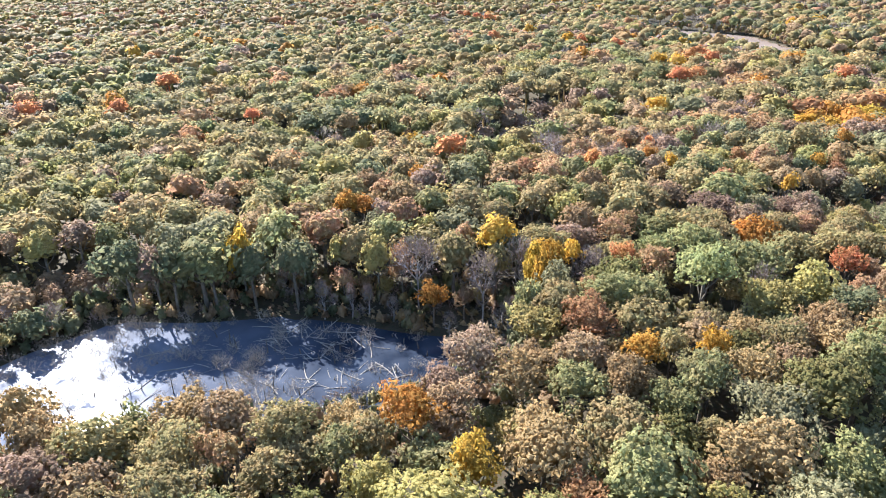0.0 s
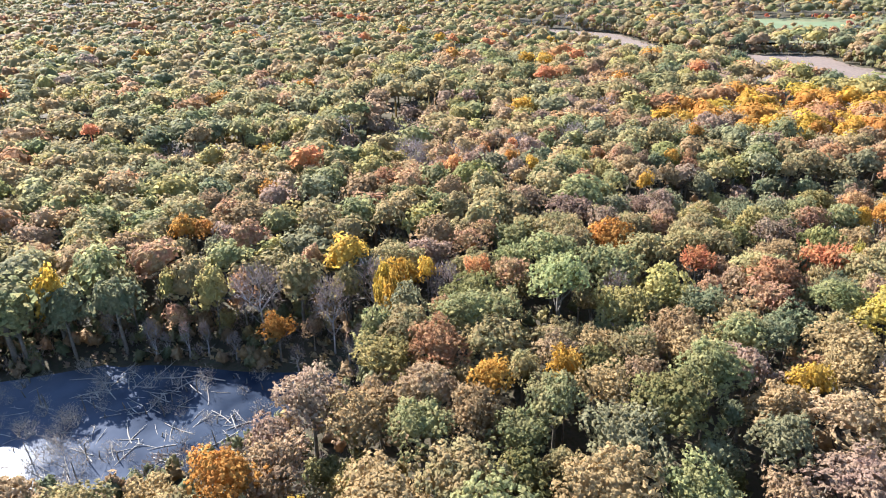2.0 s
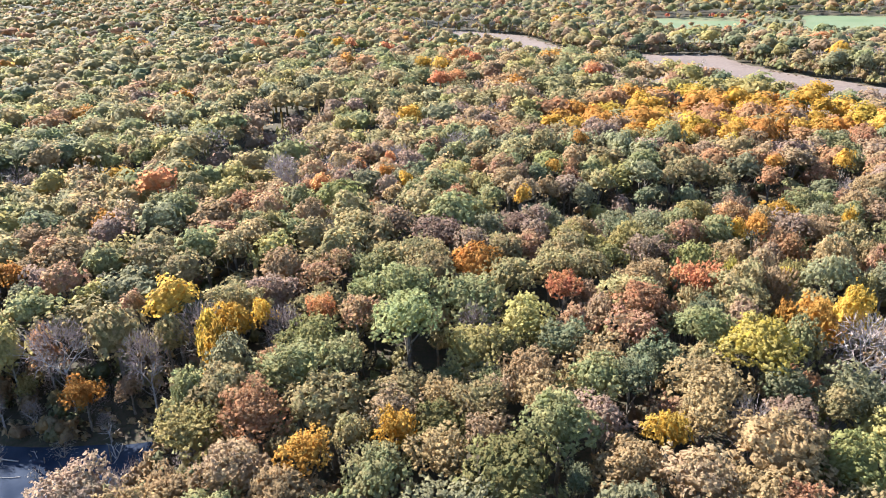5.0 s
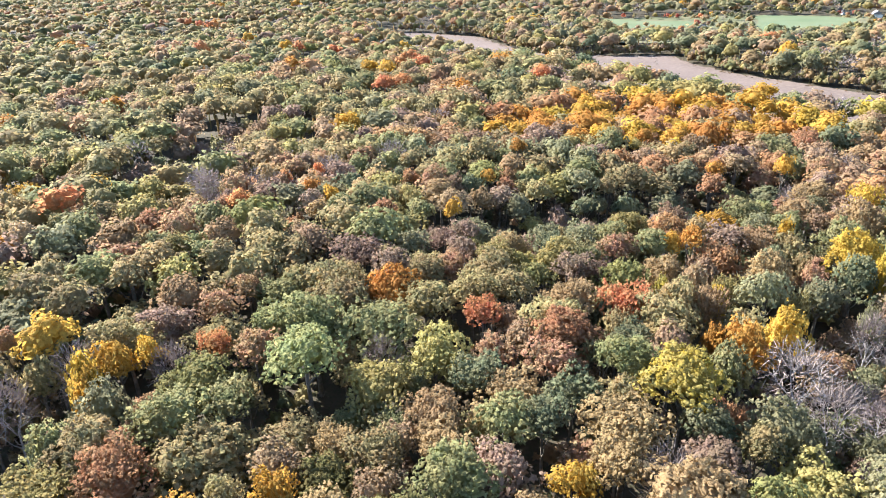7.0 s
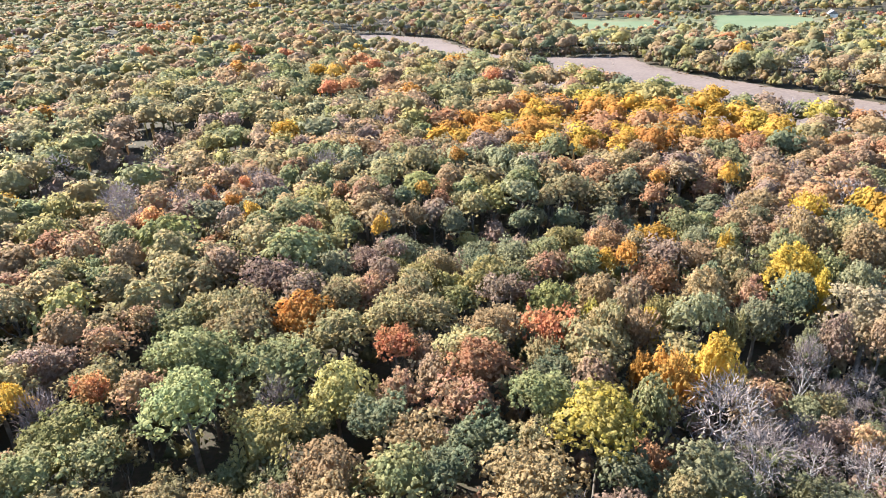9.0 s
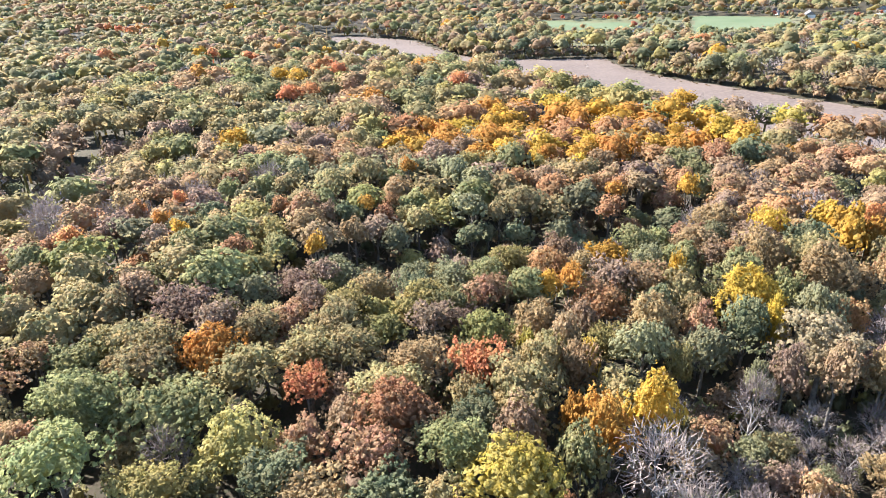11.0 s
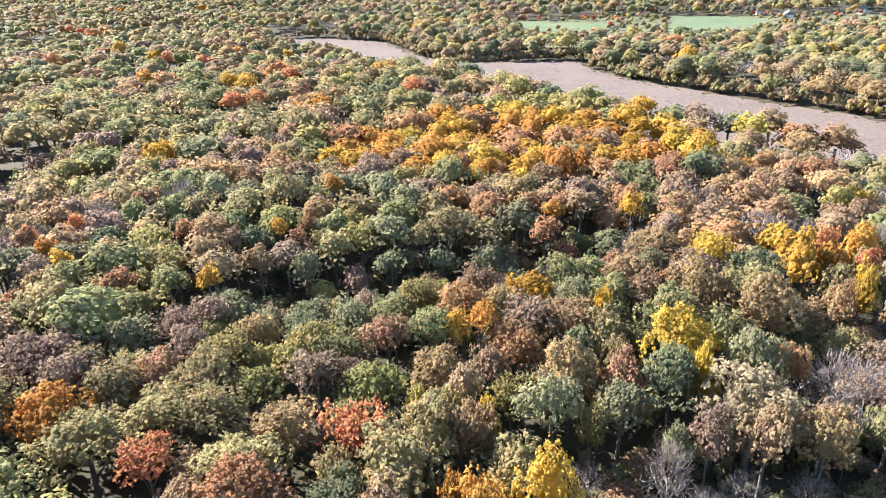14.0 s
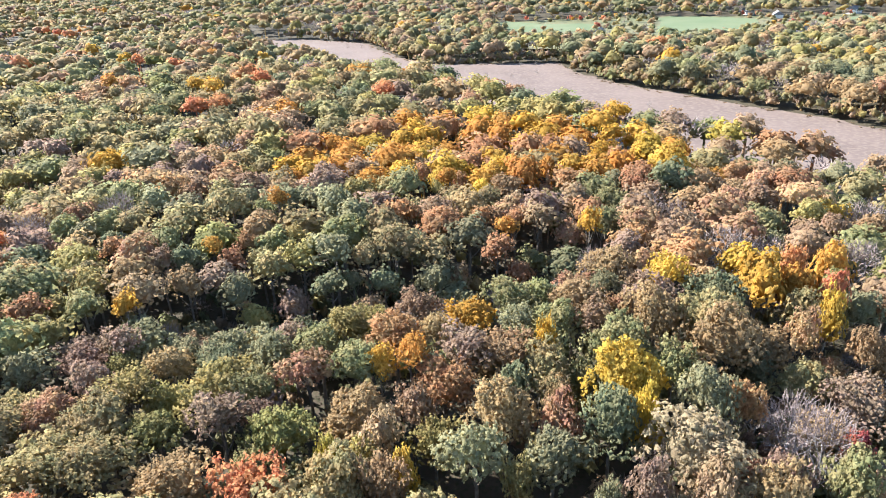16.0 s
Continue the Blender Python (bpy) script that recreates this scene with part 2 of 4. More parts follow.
def crown_arrays(seed, lobes, clumps, each, leaf, size=0.1, ball=1, ragged=0.0, stir=0.3, inner=0, rim=5, calm=0.0):
    """A crown of radius 1 about the origin: a union of sub-domes that carries clumps of leaf sprays over a shaded inner body."""
    rng = np.random.default_rng(seed)
    centres, radii = [(0, 0, 0.0)], [0.60]
    for i in range(lobes):
        a = 2 * math.pi * (i + rng.uniform(-0.3, 0.3)) / lobes
        r = rng.uniform(0.26, 0.46)
        far = (1.04 - r) * rng.uniform(0.82, 1.12)
        centres.append((math.cos(a) * far, math.sin(a) * far, rng.uniform(-0.28, 0.24)))
        radii.append(r)
    for i in range(max(1, lobes - 2)):
        a = 2 * math.pi * (i + rng.uniform(-0.4, 0.4)) / max(1, lobes - 2)
        far = rng.uniform(0.20, 0.52)
        centres.append((math.cos(a) * far, math.sin(a) * far, rng.uniform(0.28, 0.50)))
        radii.append(rng.uniform(0.22, 0.38))
    centres, radii = np.array(centres), np.array(radii)

    def reach(d):
        b = d @ centres.T
        room_left = b * b - (centres ** 2).sum(1) + radii ** 2
        out = np.where(room_left > 0, b + np.sqrt(np.maximum(room_left, 0)), 0)
        which = out.argmax(1)
        far = out[np.arange(len(d)), which]
        p = d * far[:, None]
        normal = unit_rows(p - centres[which])
        under = np.clip((-0.3 - d[:, 2]) / 0.7, 0, 1)
        return p * (1 - 0.55 * under[:, None]), normal

    k = np.arange(clumps)
    z = 1 - 1.5 * (k + 0.5) / clumps
    turn = k * 2.39996 + rng.uniform(0, 6)
    d = np.stack([np.sqrt(1 - z * z) * np.cos(turn), np.sqrt(1 - z * z) * np.sin(turn), z], 1)
    d = unit_rows(d + rng.normal(0, 0.6 / clumps ** 0.5, d.shape))
    d = d[rng.random(clumps) > 0.08 + 0.3 * ragged]
    spots, normal = reach(d)
    spots = spots * rng.uniform(0.84 + 0.1 * calm - 0.15 * ragged, 1.05 - 0.03 * calm + 0.06 * ragged, (len(d), 1))
    normal = unit_rows(normal + calm * d)
    n = len(d)
    size = size * rng.uniform(0.7, 1.35, (n, 1, 1))
    tip = unit_rows(normal + (0, 0, 0.25) + rng.normal(0, 0.7 * stir, normal.shape))
    side = unit_rows(np.cross(tip, rng.normal(0, 1, tip.shape)))
    fore = np.cross(tip, side)
    a = 2 * math.pi * (np.arange(rim)[None] + rng.uniform(-0.3, 0.3, (n, rim))) / rim
    out = (side[:, None] * np.cos(a)[..., None] + fore[:, None] * np.sin(a)[..., None]) * rng.uniform(0.75, 1.3, (n, rim, 1))
    dome = np.concatenate([spots[:, None] + size * (out - tip[:, None] * (1 - 0.6 * calm) * rng.uniform(0.3, 0.75, (n, rim, 1))), spots[:, None] + size * (0.5 - 0.22 * calm) * tip[:, None]], 1)
    fan = np.array([(k, (k + 1) % rim, rim) for k in range(rim)])
    verts, faces = [dome.reshape(-1, 3)], [(fan[None] + (rim + 1) * np.arange(n)[:, None, None]).reshape(-1, 3)]
    total = n * (rim + 1)
    if each:
        g = rng.normal(0, 1, (n, each, 3)) * 0.7 + normal[:, None]
        g /= np.linalg.norm(g, axis=2, keepdims=True)
        at = (spots[:, None] + g * size * rng.uniform(0.6, 1.15, (n, each, 1))).reshape(-1, 3)
        up = unit_rows(g.reshape(-1, 3) * 0.75 + np.repeat(normal, each, 0) * 0.45 + (0, 0, 0.15) + rng.normal(0, stir, at.shape))
        side = unit_rows(np.cross(up, rng.normal(0, 1, at.shape)))
        fore = np.cross(up, side)
        s = leaf * rng.uniform(0.6, 1.35, (len(at), 1))
        a, b = rng.uniform(0.7, 1.1, (2, len(at), 1))
        verts.append(np.stack([at + side * s, at - side * s * 0.5 + fore * s * a, at - side * s * 0.5 - fore * s * b], 1).reshape(-1, 3))
        faces.append(np.arange(len(at) * 3).reshape(-1, 3) + total)
        total += len(at) * 3
    body, shape = ((ICO, ICO_F), (BALL, BALL_F), (BALL_FINE, BALL_FINE_F))[ball]
    heart, _ = reach(body)
    verts.append(heart * (0.62 + 0.2 * calm if inner else 0.93) * rng.uniform(0.93, 1.03, (len(body), 1)))
    faces.append(shape + total)
    if inner:
        d = unit_rows(rng.normal(0, 1, (inner, 3)) + (0, 0, 0.25))
        at2, way = reach(d)
        at2 = at2 * rng.uniform(0.64, 0.86, (inner, 1))
        up = unit_rows(way + rng.normal(0, 0.6, d.shape))
        side = unit_rows(np.cross(up, rng.normal(0, 1, d.shape))) * leaf * 2.6
        fore = np.cross(up, side)
        verts.append(np.stack([at2 + side, at2 - side * 0.5 + fore, at2 - side * 0.5 - fore], 1).reshape(-1, 3))
        faces.append(np.arange(inner * 3).reshape(-1, 3) + total + len(body))
    v = np.concatenate(verts)
    a, p = np.arctan2(v[:, 1], v[:, 0]), rng.uniform(0, 6.28, 5)
    v[:, :2] *= (1 + 0.11 * np.sin(2 * a + p[0]) + 0.07 * np.sin(3 * a + p[1]))[:, None]
    v[:, 2] += 0.08 * np.sin(3.2 * v[:, 0] + p[3]) + 0.08 * np.sin(3.2 * v[:, 1] + p[4])
    v[:, 2] *= np.where(v[:, 2] > 0, 1.12, 0.85)
    return v, np.concatenate(faces)


def bare_arrays(seed, last=4, stout=0.021):
    """Branching leafless crown of radius 1 about the origin, with its trunk down to z = -2."""
    rng = random.Random(seed)
    pieces = []

    def grow(p, way, length, r, level):
        q = p + way * length * 0.5 + Vector((rng.uniform(-1, 1), rng.uniform(-1, 1), 0)) * length * 0.07
        e = q + (way + Vector((rng.uniform(-0.2, 0.2), rng.uniform(-0.2, 0.2), 0.12))).normalized() * length * 0.5
        pieces.append(tube([p, q, e], [r, r * 0.8, r * 0.6], 4 if level < 2 else 3))
        if level == last:
            return
        for _ in range(3 if level < 3 else 2):
            side = Vector((rng.gauss(0, 1), rng.gauss(0, 1), rng.gauss(0.2, 0.6))).normalized()
            grow(e if rng.random() < 0.6 else q, (way * 0.75 + side * 0.75).normalized(), length * rng.uniform(0.55, 0.8), r * 0.55, level + 1)

    for i in range(4):
        a = i * 1.6 + rng.uniform(-0.4, 0.4)
        grow(Vector((0, 0, -0.75)), Vector((math.cos(a) * 0.7, math.sin(a) * 0.7, 0.9)).normalized(), 0.62, stout, 1)
    return joined(pieces)


def twig_arrays(seed, count, thick=0.011):
    """Fine twigs in the outer part of a leafless crown: thin slivers."""
    rng = np.random.default_rng(seed)
    d = unit_rows(rng.normal(0, 1, (count, 3)) + (0, 0, 0.55))
    at = d * rng.uniform(0.45, 0.98, (count, 1)) * (1, 1, 0.9)
    way = unit_rows(d + rng.normal(0, 0.5, d.shape) + (0, 0, 0.3)) * rng.uniform(0.16, 0.34, (count, 1))
    side = unit_rows(np.cross(way, rng.normal(0, 1, d.shape))) * thick
    v = np.stack([at - way * 0.5 + side, at - way * 0.5 - side, at + way * 0.5], 1).reshape(-1, 3)
    return v, np.arange(count * 3).reshape(-1, 3)


# ---- the plan ----
POND = [(-95, 108), (-86, 121), (-73, 133), (-53, 131), (-36, 133), (-20, 129), (-8, 124), (4, 121), (14, 119), (9, 114), (2, 108), (-5, 103), (-12, 98), (-24, 95), (-38, 95), (-48, 92), (-58, 85), (-72, 84), (-90, 92)]
MARSH = [(205, 720), (255, 700), (298, 628), (290, 531), (298, 483), (373, 441), (361, 406), (358, 353), (372, 285), (381, 245), (384, 205), (380, 150), (330, 130), (308, 150), (298, 185), (292, 208), (288, 233), (268, 277), (262, 325), (258, 360), (240, 418), (218, 515), (200, 570)]
GOLD = [(144, 262), (158, 283), (183, 286), (224, 287), (231, 263), (259, 233), (271, 215), (260, 195), (243, 169), (230, 171), (212, 204), (186, 194), (171, 222), (148, 237)]
FAIRWAYS = [[(449, 679), (481, 697), (492, 648), (528, 626), (532, 608), (509, 576), (487, 570), (430, 605), (447, 639)], [(615, 618), (640, 629), (675, 581), (682, 551), (644, 514), (612, 500), (571, 479), (520, 506), (550, 545), (591, 586)], [(497, 509), (510, 509), (498, 485), (476, 483)], [(756, 508), (791, 509), (807, 485), (782, 469), (741, 491)], [(560, 421), (577, 420), (567, 400), (550, 405)]]
HOLLOWS = [[(-40, 250), (-15, 250), (0, 241), (17, 244), (30, 254), (41, 277), (50, 299), (59, 321)], [(108, 166), (122, 165), (134, 162), (150, 159), (161, 154), (177, 153)], [(186, 103), (191, 93), (198, 84)], [(126, 90), (128, 78)]]
HOLLOW_WIDTH = [17, 13, 9, 5]
THIN = [(36, 205), (78, 200), (84, 240), (60, 262), (40, 240)]
WARM = [(180, 130), (262, 128), (300, 160), (284, 262), (240, 205), (205, 195), (160, 195)]
SCRUB = [(118, 98), (137, 102), (158, 108), (177, 109), (200, 108), (222, 112), (262, 110), (262, 40), (150, 40), (118, 60)]
NEAR_SHORE = [(-95, 82), (-64, 80), (-50, 77), (-36, 79), (-28, 80), (-18, 77), (-7, 81), (-1, 88), (5, 94), (13, 98), (18, 116), (4, 110), (-12, 99), (-40, 96), (-60, 86), (-90, 93)]
FAR_BANK = [(-42, 133), (-20, 131), (5, 123), (20, 118), (25, 121), (23, 126), (6, 132), (-15, 136), (-40, 136)]
SEDGES = [[(-44, 133.2), (-30, 132.3), (-18, 130.2), (-10, 127), (-12, 133), (-28, 136), (-42, 137)], [(-4, 124), (6, 121.6), (13, 120), (16, 124), (8, 130), (0, 129)], [(-12, 97), (0, 108), (4, 104), (-6, 92), (-14, 92)]]
SITE = [(-400, 1150), (-175, 1165), (-190, 1275), (-390, 1290)]
SUBURB = [(440, 770), (690, 690), (900, 520), (1500, 640), (1250, 1300), (620, 1250)]
CLEARING = [(372, 510), (420, 478), (461, 452), (532, 418), (560, 432), (650, 408), (830, 440), (880, 470), (800, 525), (712, 568), (625, 640), (565, 670), (470, 690), (430, 640)]


def inside(poly, x, y):
    odd = False
    for (x0, y0), (x1, y1) in zip(poly, poly[1:] + poly[:1]):
        if (y0 > y) != (y1 > y) and x < (x1 - x0) * (y - y0) / (y1 - y0) + x0:
            odd = not odd
    return odd


def segment_gap(x, y, a, b):
    dx, dy = b[0] - a[0], b[1] - a[1]
    u = min(1, max(0, ((x - a[0]) * dx + (y - a[1]) * dy) / (dx * dx + dy * dy)))
    return math.hypot(x - a[0] - u * dx, y - a[1] - u * dy)


def edge_gap(poly, x, y):
    """Metres from the outline of poly, negative inside it."""
    d = min(segment_gap(x, y, a, b) for a, b in zip(poly, poly[1:] + poly[:1]))
    return -d if inside(poly, x, y) else d


def gully(x, y):
    """1 in the middle of a hollow, 0 outside."""
    if not (-60 < x < 215 and 70 < y < 340):
        return 0.0
    return max(0.0, 1 - min(min(segment_gap(x, y, a, b) for a, b in zip(h, h[1:])) / w for h, w in zip(HOLLOWS, HOLLOW_WIDTH)))


def ground(x, y):
    h = 1.2 + 1.6 * noise.noise((x / 75, y / 75, 3.1)) + 4.5 * noise.noise((x / 120, y / 120, 8.4)) * max(0.0, min(1.0, (y - 150) / 80)) * max(0.0, min(1.0, (400 - x) / 60))
    if x > 380:
        h = min(h, 1.8)
    if -140 < x < 60 and 40 < y < 180:
        h = max(-1.2, min(h, edge_gap(POND, x, y) * 0.22))
    if 120 < x < 450 and 60 < y < 800:
        d = edge_gap(MARSH, x, y)
        h = 0.3 if d < 0 else min(h, 0.3 + d * 0.06)
    return h - 2.2 * gully(x, y)


def sheet(name, poly, z, mat, label, rough=2.0, step=4.0):
    """A flat, finely cut sheet with an uneven outline."""
    ring = []
    for (x0, y0), (x1, y1) in zip(poly, poly[1:] + poly[:1]):
        n = max(2, int(math.hypot(x1 - x0, y1 - y0) / step))
        for i in range(n):
            x, y = x0 + (x1 - x0) * i / n, y0 + (y1 - y0) * i / n
            ring.append((x + rough * noise.noise((x / 9, y / 9, 1)), y + rough * noise.noise((x / 9, y / 9, 7)), z))
    bm = bmesh.new()
    f = bm.faces.new([bm.verts.new(p) for p in ring])
    if f.normal.z < 0:
        f.normal_flip()
    bmesh.ops.triangulate(bm, faces=bm.faces[:])
    bmesh.ops.recalc_face_normals(bm, faces=bm.faces[:])
    if sum(f.normal.z for f in bm.faces) < 0:
        bmesh.ops.reverse_faces(bm, faces=bm.faces[:])
    me = bpy.data.meshes.new(name)
    bm.to_mesh(me)
    bm.free()
    me.materials.append(mat)
    return tagged(new(name, me), label, kind="structure")


def axis(lo, hi, step):
    dense = list(np.arange(lo, hi + step, step))
    out, gap = [], step
    while gap < 900:
        gap *= 1.35
        out.append(gap)
    far = np.cumsum(out)
    return list(lo - far[::-1]) + dense + list(dense[-1] + far)


xs, ys = axis(-130, 420, 5.0), axis(30, 730, 5.0)
grid = [(x, y, ground(x, y)) for y in ys for x in xs]
nx = len(xs)
quads = [(j * nx + i, j * nx + i + 1, (j + 1) * nx + i + 1, (j + 1) * nx + i) for j in range(len(ys) - 1) for i in range(nx - 1)]
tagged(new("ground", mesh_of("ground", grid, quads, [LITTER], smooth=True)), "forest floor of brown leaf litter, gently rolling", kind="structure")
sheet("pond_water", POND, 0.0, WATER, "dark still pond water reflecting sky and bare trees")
sheet("marsh", MARSH, 0.42, REED, "flat marsh meadow of dry tan grass", 5.0)
ROUGH = surface("rough_grass", (0.10, 0.105, 0.055), (0.13, 0.12, 0.07), 0.02, 0.3)
sheet("lawn_0", CLEARING, 2.05, ROUGH, "rough grass of the golf course", 4.0, 12.0)
for i, lawn in enumerate(FAIRWAYS):
    sheet("lawn_%d" % (i + 1), lawn, 2.2, LAWN, "mown green golf course grass", 4.0, 8.0)

